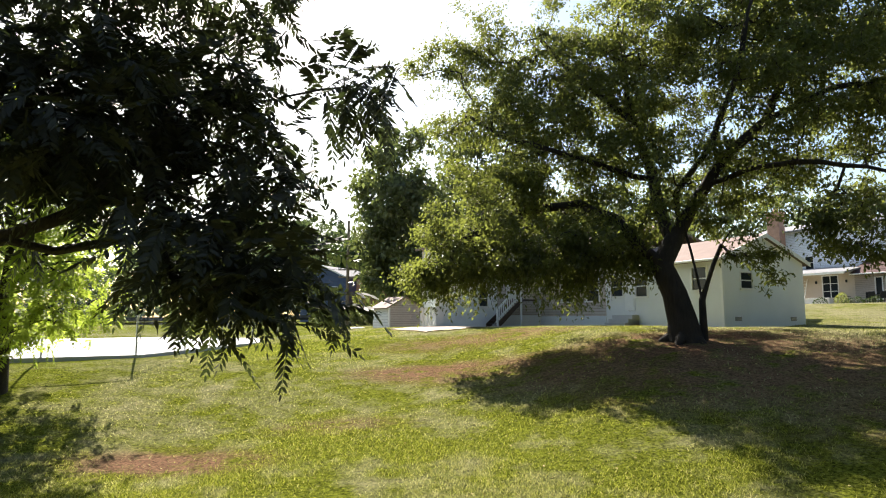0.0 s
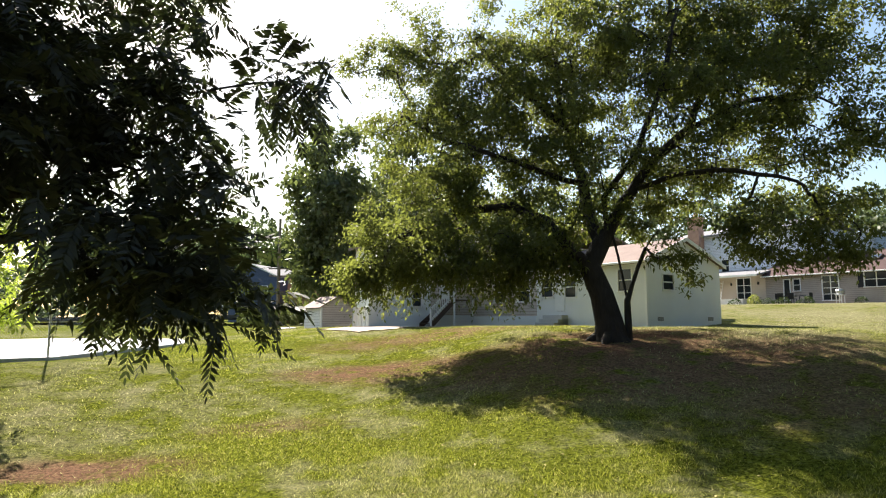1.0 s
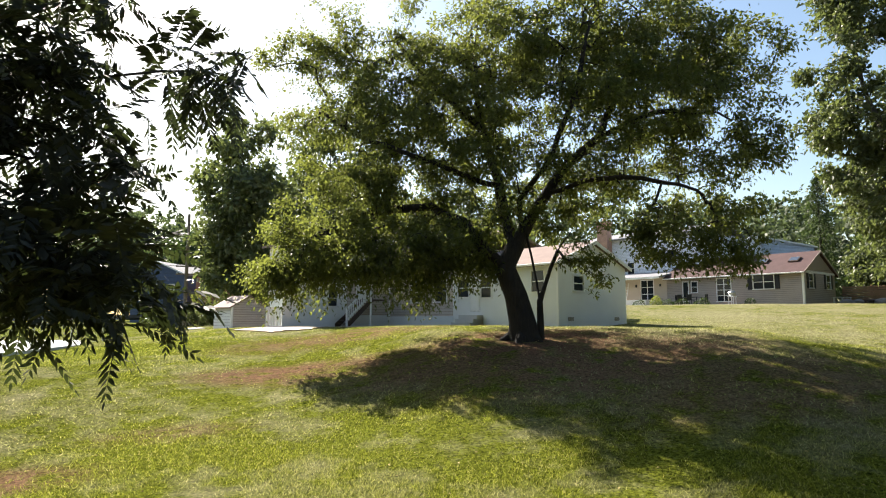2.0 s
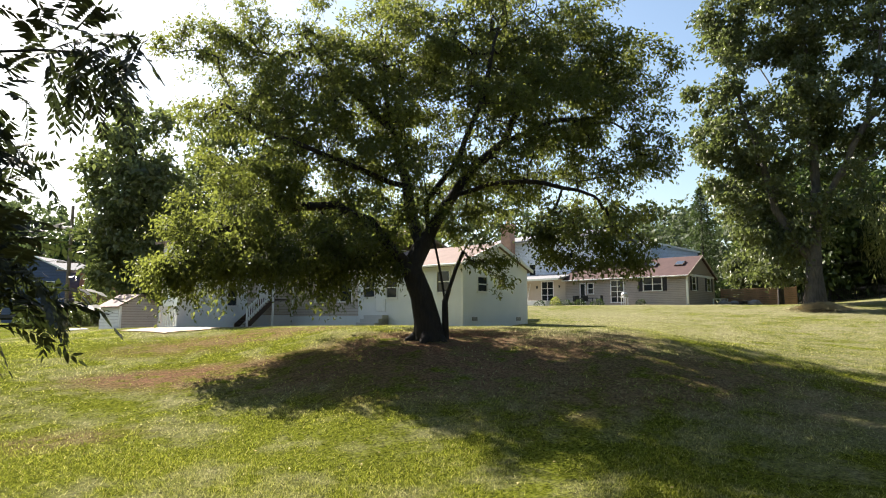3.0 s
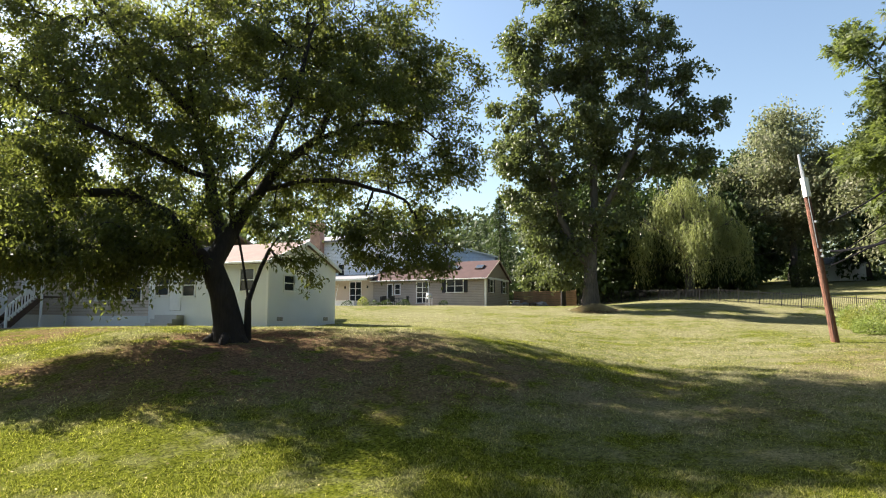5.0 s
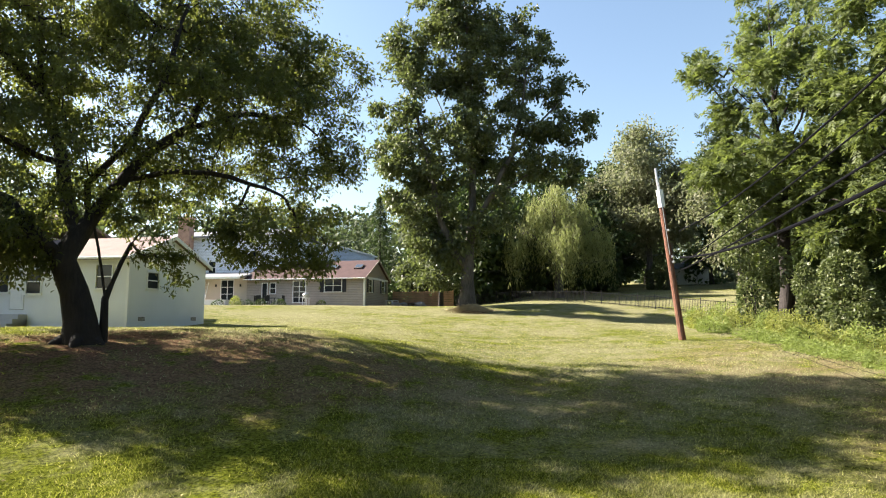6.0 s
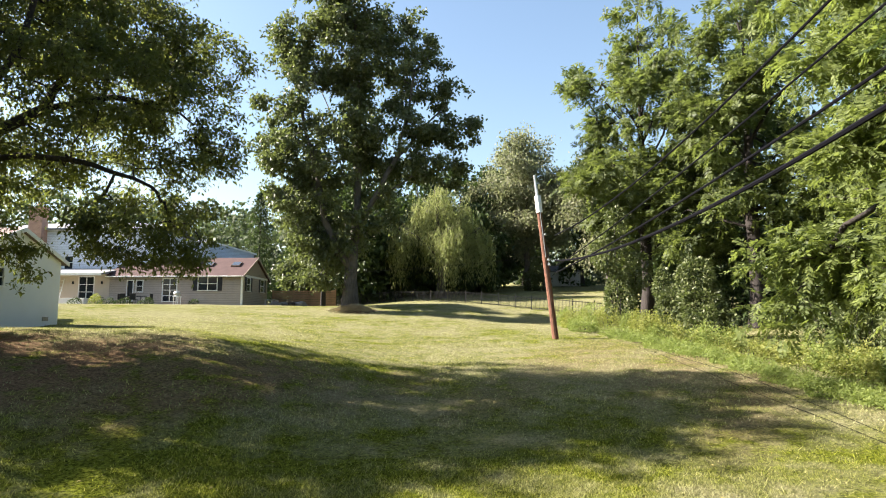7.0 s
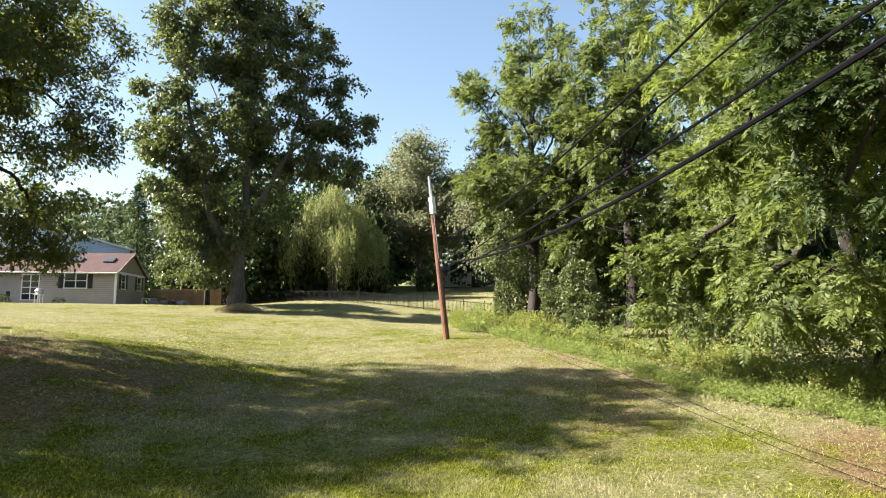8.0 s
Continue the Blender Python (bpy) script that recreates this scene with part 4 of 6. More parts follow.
part("gate_frame", boxes((0, 0.08, -0.04, 0.04, 0, 1.15), (0.92, 1.0, -0.04, 0.04, 0, 1.15), (0.08, 0.92, -0.04, 0.04, 0, 0.1), (0.08, 0.92, -0.04, 0.04, 1.05, 1.15)), WHITE_PAINT, gate)
for q in range(9):
    x = 0.1 + q * 0.09
    part("slat", prism([(x, 0.1), (x + 0.05, 0.1), (x + 0.05, 1.05), (x, 1.05)], -0.012, 0.012), WHITE_PAINT, gate)


def strip(name, m, x0, x1, y0, y1, lift, mat, label, category):
    """A thin layer that lies on the ground, over a rectangle in the frame m."""
    nx, ny = 48, 16
    V = []
    for top in (lift, -0.1):
        for i in range(nx + 1):
            for j in range(ny + 1):
                e = (0.25 * math.sin(i * 0.57) + 0.1 * math.sin(i * 1.9)) * (j == 0)
                p = m @ Vector((x0 + (x1 - x0) * i / nx, y0 + (y1 - y0) * j / ny + e, 0))
                V.append((p.x, p.y, gz(p.x, p.y) + top))
    n = (nx + 1) * (ny + 1)
    T = []
    for i in range(nx):
        for j in range(ny):
            a = i * (ny + 1) + j
            for o in (0, n):
                T += [(a + o, a + ny + 1 + o, a + ny + 2 + o), (a + o, a + ny + 2 + o, a + 1 + o)]
    rim = [i * (ny + 1) for i in range(nx + 1)] + [nx * (ny + 1) + j for j in range(1, ny + 1)] + [i * (ny + 1) + ny for i in range(nx - 1, -1, -1)] + [j for j in range(ny - 1, 0, -1)]
    for a, b in zip(rim, rim[1:] + rim[:1]):
        T += [(a, b, b + n), (a, b + n, a + n)]
    return tagged(part(name, mesh_of(V, T), mat), label, category, kind="structure")


GRAVEL = plain("pale_gravel", (0.4, 0.31, 0.24), 0.95, vary=0.2, scale=1.2, grain=30, relief=0.4)
strip("patio", HA, -10.4, -0.1, 8.8, 13.46, 0.05, GRAVEL, "pale gravel strip along the house", "patio")

# the tan house with skylights up the slope and its white upper part
HB = pose(40.92, 42.51, 4.15, 0, 0, 26)
tan = thing("tan_house", HB, "tan sided house with a red-brown roof and skylights", "house")
wall(tan, FACE, -12.3, -0.2, -0.6, 2.75, [(-4.05, -2.35, 1.42, 2.6), (-7.3, -6.05, 0.42, 2.45), (-10.6, -10.1, 0.5, 2.3), (-9.75, -9.2, 1.3, 2.3)], LAP_TAN)
window(tan, FACE, -4.05, -2.35, 1.42, 2.6, 2, 2, True)
window(tan, FACE, -7.3, -6.05, 0.42, 2.45, 2, 4, name="sliding_door")
window(tan, FACE, -10.6, -10.1, 0.5, 2.3, 1, 1)
window(tan, FACE, -9.75, -9.2, 1.3, 2.3)
wall(tan, I4, 0, 7, -0.6, 2.75, [(1.1, 2.0, 1.42, 2.6), (4.95, 5.9, 1.45, 2.62)], LAP_TAN)
window(tan, I4, 1.1, 2.0, 1.42, 2.6, 1, 2, True)
window(tan, I4, 4.95, 5.9, 1.45, 2.62, 1, 2, True)
# gable darker than the wall: shade up there is put into its colour
part("gable", prism([(0, 2.75), (7, 2.75), (3.5, 4.5)], 0.02, 0.2), TAN_SIDING, tan)
part("corner_board", boxes((-0.03, 0.14, -0.03, 0.0, -0.5, 2.75)), WHITE_PAINT, tan)
part("corner_board", boxes((-0.03, 0.0, 0.0, 0.14, -0.5, 2.75)), WHITE_PAINT, tan)
part("frieze_board", boxes((0, 7, -0.025, 0.0, 2.68, 2.86)), WHITE_PAINT, tan)
part("wall", boxes((6.8, 7, 0.2, 17, -0.6, 2.75)), LAP_TAN, tan)
gable_roof(tan, 7, 0, 12.3, 2.75, 4.55, ROOF_RED, 0.35, edge=TAN_SIDING)
slope = math.degrees(math.atan2(1.8, 3.5))
for ya in (3.9, 1.3):
    sk = part("skylight", boxes((-0.45, 0.45, -0.42, 0.42, 0.0, 0.14), bevel=0.02), DARK_WOOD, tan, "dark framed skylight")
    sk.matrix_basis = pose(1.9, ya, 3.87, 0, -slope, 0)
    part("pane", boxes((-0.38, 0.38, -0.35, 0.35, 0.141, 0.15)), ROOF_GLASS, sk)
# porch end with a pale wall, and the tall white part with the chimney
wall(tan, FACE, -18.5, -12.3, -0.6, 2.9, [(-15.1, -13.75, 0.6, 2.65)], BEIGE_SIDING)
window(tan, FACE, -15.1, -13.75, 0.6, 2.65, 2, 3, name="sliding_door")
part("roof", prism([(-1.5, 2.75), (2.4, 3.5), (2.4, 3.62), (-1.5, 2.9)], 12.2, 19.0), ROOF_GREY, tan, "grey porch roof")
part("fascia", boxes((-1.56, -1.503, 12.2, 19.0, 2.7, 2.9)), WHITE_PAINT, tan)
for ya in (12.9, 15.6):
    lamp = part("wall_lamp", boxes((-0.16, 0.0, ya, ya + 0.12, 2.0, 2.25), bevel=0.02), BLACK_METAL, tan)
wall(tan, pose(2.4, 0, 0, 0, 0, -90), -24, -9.8, -0.6, 7.4, [(-21.4, -20.5, 4.5, 5.8), (-18.2, -17.4, 3.6, 4.8), (-13.5, -12.6, 4.5, 5.8)], LAP_WHITE)
for xa in (-21.4, -13.5):
    window(tan, pose(2.4, 0, 0, 0, 0, -90), xa, xa + 0.9, 4.5, 5.8)
window(tan, pose(2.4, 0, 0, 0, 0, -90), -18.2, -17.4, 3.6, 4.8)
part("wall", boxes((2.6, 11, 9.8, 10, -0.6, 7.4), (10.8, 11, 10, 24, -0.6, 7.4), (2.4, 11, 24, 24.2, -0.6, 7.4)), LAP_WHITE, tan)
part("roof", prism([(2.0, 7.3), (6.7, 8.5), (11.4, 7.3), (11.4, 7.45), (6.7, 8.65), (2.0, 7.45)], 9.5, 24.5), ROOF_GREY, tan)
ch = part("chimney", boxes((1.5, 2.38, 20.1, 21.4, -0.4, 9.3), (1.44, 2.44, 20.04, 21.46, 9.3, 9.5)), CHIMNEY, tan, "red brick chimney")
part("chimney_pot", tube([(1.95, 20.75, 9.5), (1.95, 20.75, 9.9)], 0.16, 10), CHIMNEY, ch)

# pale blue house further up
hc = thing("pale_blue_house", pose(53.5, 53.9, 5.5, 0, 0, -42.7), "pale blue sided house with a shallow gable behind the tan house", "house")
wall(hc, I4, -11.4, 0, -1, 5.0, [(-2.6, -1.9, 3.6, 4.3), (-7.4, -6.5, 3.0, 4.2)], LAP_PALE_BLUE)
window(hc, I4, -2.6, -1.9, 3.6, 4.3)
window(hc, I4, -7.4, -6.5, 3.0, 4.2)
part("gable", prism([(-11.4, 5), (0, 5), (-5.7, 6.5)], 0.02, 0.2), LAP_PALE_BLUE, hc)
part("wall", boxes((-0.2, 0, 0.2, 9, -1, 5), (-11.4, -11.2, 0.2, 9, -1, 5), (-11.2, -0.2, 8.8, 9, -1, 5)), LAP_PALE_BLUE, hc)
gable_roof(hc, 11.4, 0, 9, 5, 6.5, ROOF_GREY, 0.3, at=-11.4)
part("bay", boxes((-6.9, -4.9, -0.6, -0.003, -1, 6.1), bevel=0.01), WHITE_SIDING, hc, "white boxed chimney bay")
part("bay_cap", boxes((-7.0, -4.8, -0.7, 0.0, 6.1, 6.25), bevel=0.02), WHITE_PAINT, hc)

# dark blue house across the road
hd = thing("blue_house", pose(-13.2, 78.5, 3.2, 0, 0, -20), "dark blue two-storey house with white windows", "house")
wall(hd, I4, -5.5, 1.0, -1, 5.0, [(-4.6, -3.9, 2.6, 3.8), (-0.9, -0.2, 2.6, 3.8), (-2.7, -2.0, 2.6, 3.8), (-4.4, -3.6, 0.2, 1.5)], LAP_BLUE)
for xa in (-4.6, -0.9, -2.7):
    window(hd, I4, xa, xa + 0.7, 2.6, 3.8)
window(hd, I4, -4.4, -3.6, 0.2, 1.5)
part("gable", prism([(-5.5, 5), (1, 5), (-2.25, 6.4)], 0.02, 0.2), LAP_BLUE, hd)
part("wall", boxes((-5.5, -5.3, 0.2, 9, -1, 5), (0.8, 1, 0.2, 9, -1, 5), (-5.3, 0.8, 8.8, 9, -1, 5)), LAP_BLUE, hd)
gable_roof(hd, 6.5, 0, 9, 5, 6.45, ROOF_GREY, 0.3, at=-5.5)
hb = thing("brick_house", pose(-10.6, 76, 3.2, 0, 0, -20), "dark red brick house end behind the pole", "house")
wall(hb, I4, 0, 2.6, -1, 4.6, [(0.9, 1.6, 2.4, 3.5)], BRICK)
window(hb, I4, 0.9, 1.6, 2.4, 3.5)
part("wall", boxes((0, 0.2, 0.2, 7, -1, 4.6), (2.4, 2.6, 0.2, 7, -1, 4.6), (0.2, 2.4, 6.8, 7, -1, 4.6)), BRICK, hb)
part("roof", prism([(-0.2, 4.6), (1.3, 5.6), (2.8, 4.6), (2.8, 4.72), (1.3, 5.74), (-0.2, 4.72)], -0.15, 7.15), ROOF_GREY, hb)


# ---------------------------------------------------------------- poles and cables
sp = thing("service_pole", pose(30.44, 9.87, gz(30.44, 9.87) - 0.3), "leaning red-brown treated utility pole with white sleeve", "utility pole")


def pole_at(h):
    return Vector((-0.028 * h + 0.0, 0.105 * h, h))


part("post", tube([pole_at(h) for h in (0, 2, 4, 6, 7.6)], [0.17, 0.155, 0.145, 0.135, 0.125], 12), POLE_RED, sp)
part("sleeve", tube([pole_at(h) + Vector((-0.03, -0.03, 0)) for h in (6.75, 7.62)], [0.17, 0.17], 10), WHITE_PAINT, sp, "white plastic sleeve")
part("mast", tube([pole_at(h) for h in (7.55, 8.75)], [0.085, 0.07], 8), METAL, sp, "pale grey metal mast")
part("conduit", tube([pole_at(h) + Vector((-0.16, -0.1, 0)) for h in (4.4, 6, 8.0)], 0.02, 6), METAL, sp)
for h in (5.6, 4.3, 4.05):
    part("bracket", boxes((-0.09, 0.09, -0.24, -0.1, h - 0.05, h + 0.05), bevel=0.01), METAL, sp).location = (pole_at(h).x, pole_at(h).y, 0)

lp = thing("street_pole", pose(-9.11, 59.3, gz(-9.11, 59.3) - 0.2), "tall weathered wooden power pole by the road", "utility pole")
part("post", tube([(0, 0, 0), (0, 0, 5), (0.02, 0, 10.4)], [0.17, 0.15, 0.12], 10), POLE_GREY, lp)
for h in (5.6, 4.9):
    part("crossarm", boxes((-0.9, 1.3, -0.06, 0.06, h, h + 0.12), bevel=0.01), POLE_GREY, lp)
    for xa in (-0.8, 0.5, 1.2):
        part("insulator", tube([(xa, 0, h + 0.12), (xa, 0, h + 0.26)], [0.04, 0.025], 8), WHITE_PAINT, lp)


def run_at(s, z, off=0.0):
    """A place s metres along the line of the cables from the leaning pole."""
    return Vector((30.44 - 0.858 * s - 0.514 * off, 9.87 - 0.514 * s + 0.858 * off, z))


def cable(a, b, c, r, first, label, s1=34):
    pts = [first] + [run_at(s, a * s * s + b * s + c) for s in [1.2 + (s1 - 1.2) * i / 26 for i in range(27)]]
    tagged(part("cable", tube(pts, r, 6), CABLE), label, "cable", "cables to the leaning pole")


cable(0.0046, -0.0396, 7.2384, 0.028, run_at(0.15, 7.22), "black service cable looping off the leaning pole")
cable(0.0015, 0.0628, 5.6077, 0.022, run_at(0.15, 5.64), "thin black cable to the leaning pole")
cable(0.0016, 0.0309, 5.3115, 0.03, run_at(0.15, 5.33), "black cable to the leaning pole")
cable(0.0047, -0.0932, 5.9411, 0.048, run_at(0.15, 5.95), "thick black bundled cable to the leaning pole")
# two thin dark tubes laid on the lawn to stand in for shadow lines
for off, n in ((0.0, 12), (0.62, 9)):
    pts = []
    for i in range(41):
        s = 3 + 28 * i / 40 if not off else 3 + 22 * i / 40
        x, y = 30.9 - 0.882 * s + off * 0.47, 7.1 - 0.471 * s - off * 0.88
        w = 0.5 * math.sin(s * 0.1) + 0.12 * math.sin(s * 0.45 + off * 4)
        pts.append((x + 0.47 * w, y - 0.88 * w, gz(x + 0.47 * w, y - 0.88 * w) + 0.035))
    tagged(part("shadow_line", tube(pts, 0.006, 5), CABLE), "thin dark tube on the mown lawn standing in for a shadow line", "cable", "cables lying on the lawn")
# a thin line from the pole on to the houses
pts = [run_at(0, 6.2) + (Vector((36.5, 52, 7.2)) - run_at(0, 6.2)) * f + Vector((0, 0, -1.6 * 4 * f * (1 - f) * 0.4)) for f in [i / 20 for i in range(21)]]
tagged(part("cable", tube(pts, 0.006, 5), CABLE), "thin black house cable across the lawn", "cable")
for z0, z1 in ((8.6, 9.4), (7.9, 8.6)):
    a, b = Vector((-9.0, 59.3, z0)), Vector((-50, 78, z1))
    tagged(part("cable", tube([a + (b - a) * i / 12 + Vector((0, 0, -1.2 * 4 * i / 12 * (1 - i / 12))) for i in range(13)], 0.02, 5), CABLE), "black street cable from the tall power pole", "cable", "street cables")
    b = Vector((14, 66, z1))
    tagged(part("cable", tube([a + (b - a) * i / 12 + Vector((0, 0, -0.8 * 4 * i / 12 * (1 - i / 12))) for i in range(13)], 0.02, 5), CABLE), "black street cable from the tall power pole", "cable", "street cables")


# ---------------------------------------------------------------- court, path, fences
def draped(name, outline, lift, mat, label, category, flat=None):
    """A thin slab with the given outline."""
    bm = bmesh.new()
    top = [bm.verts.new((x, y, flat if flat is not None else gz(x, y) + lift)) for x, y in outline]
    f = bm.faces.new(top)
    r = bmesh.ops.extrude_face_region(bm, geom=[f])
    bmesh.ops.translate(bm, verts=[v for v in r["geom"] if isinstance(v, bmesh.types.BMVert)], vec=(0, 0, -0.35))
    return tagged(part(name, bm, mat), label, category, kind="structure")


draped("court", [(-19.5, 18.2), (-11.3, 23.5), (-10.2, 43.5), (-22, 46), (-38, 30)], 0, COURT, "pale grey hard court below the lawn", "court", flat=1.66)
draped("path", [(-8.2, 55.5), (-7.4, 55.5), (-5.9, 47.5), (-6.9, 47.0)], 0.06, CONCRETE, "pale concrete path to the road", "path")
draped("road", [(-60, 66), (30, 72.5), (30, 78.5), (-60, 72)], 0.09, plain("asphalt", (0.06, 0.06, 0.062), 0.9, vary=0.2), "grey asphalt road behind the houses", "road")

CF = [(-19.3, 18.5), (-16.6, 20.2), (-14.0, 21.9), (-11.5, 23.55), (-11.3, 27.5), (-11.1, 31.5), (-10.8, 35.5), (-10.4, 39.5), (-10.3, 43.4)]
fence = thing("chain_link_fence", pose(0, 0, 0), "grey chain-link fence along the court", "fence")
wire = bmesh.new()
for i, (x, y) in enumerate(CF):
    z = 1.4
    part("post", tube([(x, y, z - 0.2), (x, y, z + 3.0)], 0.035, 8), METAL, fence)
    if i:
        px, py = CF[i - 1]
        for h in (0.12, 3.0):
            part("rail", tube([(px, py, z + h), (x, y, z + h)], 0.022, 6), METAL, fence)
        n = 26
        for q in range(-n, n):
            a0, a1 = max(0, q / n), min(1, q / n + 1)
            if a1 - a0 < 0.02:
                continue
            for sg in (0, 1):
                h0, h1 = (a0 - q / n), (a1 - q / n)
                if sg:
                    h0, h1 = 1 - h0, 1 - h1
                tube([(px + (x - px) * a0, py + (y - py) * a0, z + 0.12 + 2.85 * h0), (px + (x - px) * a1, py + (y - py) * a1, z + 0.12 + 2.85 * h1)], 0.002, 3, wire)
tagged(part("mesh_wire", wire, METAL, fence), kind="stuff")

wf = thing("board_fence", pose(0, 0, 0), "brown horizontal board fence beside the tan house", "fence")
wa, wb = Vector((46.6, 44.2, 0)), Vector((49.4, 38.6, 0))
run = (wb - wa)
ang = math.degrees(math.atan2(run.y, run.x))
slat_me = None
for i in range(4):
    p = wa + run * i / 3
    z = gz(p.x, p.y)
    o = part("post", boxes((-0.06, 0.06, -0.06, 0.06, -0.3, 1.75), bevel=0.01), FENCE_WOOD, wf)
    o.matrix_basis = pose(p.x, p.y, z, 0, 0, ang)
    if i < 3:
        q = wa + run * (i + 1) / 3
        tilt = -math.degrees(math.atan2(gz(q.x, q.y) - z, (q - p).length))
        for h in range(9):
            if slat_me is None:
                o = part("slat", boxes((0.02, (q - p).length - 0.02, -0.09, -0.065, 0.0, 0.145), bevel=0.006), FENCE_WOOD, wf)
                slat_me = o.data
            else:
                o = part("slat", slat_me, None, wf)
            o.matrix_basis = pose(p.x, p.y, z + 0.12 + h * 0.175 + random.uniform(-0.01, 0.01), 0, tilt, ang)

pf = thing("picket_fence", pose(0, 0, 0), "low black metal picket fence across the upper lawn", "fence")
FP = [(50.0, 40.5), (52.5, 33.5), (52.0, 25.5), (50.5, 18.5), (48.5, 11.0)]
pick_me = post_me = None
for (xa, ya), (xb, yb) in zip(FP, FP[1:]):
    a, b = Vector((xa, ya, gz(xa, ya))), Vector((xb, yb, gz(xb, yb)))
    for h in (0.15, 1.0):
        part("rail", tube([a + Vector((0, 0, h)), b + Vector((0, 0, h))], 0.022, 4), BLACK_METAL, pf)
    n = 58
    for q in range(n):
        p = a + (b - a) * q / n
        post = q % 15 == 0
        if post:
            o = part("post", post_me or boxes((-0.03, 0.03, -0.03, 0.03, -0.2, 1.2)), BLACK_METAL, pf)
            post_me = o.data
        else:
            o = part("picket", pick_me or boxes((-0.011, 0.011, -0.011, 0.011, 0.05, 1.08)), BLACK_METAL, pf)
            pick_me = o.data
        o.location = p


# ---------------------------------------------------------------- things by the tan house
def chair(m, mat, label):
    o = thing("patio_chair", m, label, "chair", "chairs on the patio")
    part("seat", boxes((-0.25, 0.25, -0.25, 0.25, 0.4, 0.45), bevel=0.015), mat, o)
    b = part("backrest", boxes((-0.25, 0.25, 0.22, 0.27, 0.45, 0.95), bevel=0.015), mat, o)
    for x in (-0.22, 0.22):
        for y in (-0.22, 0.22):
            part("leg", boxes((x - 0.02, x + 0.02, y - 0.02, y + 0.02, 0, 0.4)), mat, o)
        part("armrest", boxes((x - 0.03, x + 0.03, -0.25, 0.25, 0.62, 0.66), bevel=0.01), mat, o)
    return o


def ground_pose(m, x, y, turn=0):
    p = m @ Vector((x, y, 0))
    return pose(p.x, p.y, gz(p.x, p.y), 0, 0, turn)


def table(m, w, d, h, mat, label, name="patio_table"):
    o = thing(name, m, label, "table")
    part("tabletop", boxes((-w / 2, w / 2, -d / 2, d / 2, h - 0.04, h), bevel=0.01), mat, o)
    for x in (-w / 2 + 0.06, w / 2 - 0.06):
        for y in (-d / 2 + 0.06, d / 2 - 0.06):
            part("leg", boxes((x - 0.03, x + 0.03, y - 0.03, y + 0.03, 0, h - 0.04)), mat, o)
    return o


terrace = tagged(part("terrace", boxes((-3.0, -0.02, 4.6, 17.5, -0.5, 0.08), bevel=0.02), STONE), "low dark stone terrace by the tan house", "terrace", kind="structure")
terrace.matrix_basis = HB


def on_terrace(x, y, turn=0):
    return HB @ pose(x, y, 0.08, 0, 0, turn)


table(on_terrace(-1.7, 8.9), 1.0, 1.6, 0.74, BLACK_METAL, "dark metal patio table on the terrace")
for x, y, a in ((-1.7, 7.7, 180), (-1.7, 10.1, 0), (-2.6, 8.5, 90), (-2.6, 9.4, 90), (-1.4, 12.2, 30)):
    chair(on_terrace(x, y, a), BLACK_METAL, "dark metal patio chair on the terrace")
grill = thing("grill", on_terrace(-1.2, 5.4), "covered grill on a white stand", "grill")
part("body", tube([(0, 0, 0.75), (0, 0, 0.85), (0, 0, 1.02), (0, 0, 1.16), (0, 0, 1.22)], [0.2, 0.3, 0.33, 0.24, 0.08], 12), METAL, grill, "domed pale grey lid")
for x in (-0.25, 0.25):
    for y in (-0.2, 0.2):
        part("leg", boxes((x - 0.025, x + 0.025, y - 0.025, y + 0.025, 0, 0.78)), WHITE_PAINT, grill)
part("shelf", boxes((-0.32, 0.32, -0.26, 0.26, 0.68, 0.75)), WHITE_PAINT, grill)
tub = thing("white_planter", on_terrace(-1.9, 14.6), "long low white planter box on the terrace", "planter")
part("box", boxes((-0.5, 0.5, -1.5, 1.5, 0, 0.5), bevel=0.03), WHITE_PAINT, tub)
part("rim", boxes((-0.56, 0.56, -1.56, 1.56, 0.5, 0.57), bevel=0.01), WHITE_PAINT, tub)
lad = thing("ladder", on_terrace(-0.95, 16.6), "white ladder leaning against the porch wall", "ladder")
for y in (-0.2, 0.2):
    part("side_rail", tube([(0, y, 0), (0.75, y, 2.4)], 0.035, 6), WHITE_PAINT, lad)
for q in range(8):
    part("rung", tube([(0.09 * (q + 0.6), -0.2, 0.29 * (q + 0.6)), (0.09 * (q + 0.6), 0.2, 0.29 * (q + 0.6))], 0.018, 6), WHITE_PAINT, lad)
p = HB @ Vector((-3.2, 11.6, 0))
leaf_heap("garden_bush", p.x, p.y, "small yellow-green flowering bush by the terrace", "bush", [(0, 0, 0.5, 0.5, 0.5, 0.55), (0.4, 0.2, 0.3, 0.4, 0.4, 0.4)], 900, 0.12, LEAF_BRUSH, 120)
for i, (x, y, s) in enumerate(((-1.0, 4.0, 0.4), (-3.4, 7.0, 0.6), (-3.4, 9.0, 0.65), (-3.5, 10.4, 0.7), (-3.5, 13.2, 0.5))):
    p = HB @ Vector((x, y, 0))
    leaf_heap("garden_bush", p.x, p.y, "small dark bush at the foot of the tan house", "bush", [(0, 0, 0.3, s, s, 0.4)], 500, 0.12, LEAF_DARK_SHADED, 121 + i)
table(ground_pose(HB, 3.5, -1.6, 20), 1.5, 0.8, 0.75, WHITE_PAINT, "weathered white garden table beside the house")
table(ground_pose(HB, 3.3, -3.6, 40), 1.6, 0.7, 0.5, DARK_WOOD, "dark wooden bench table beside the house", "garden_bench")
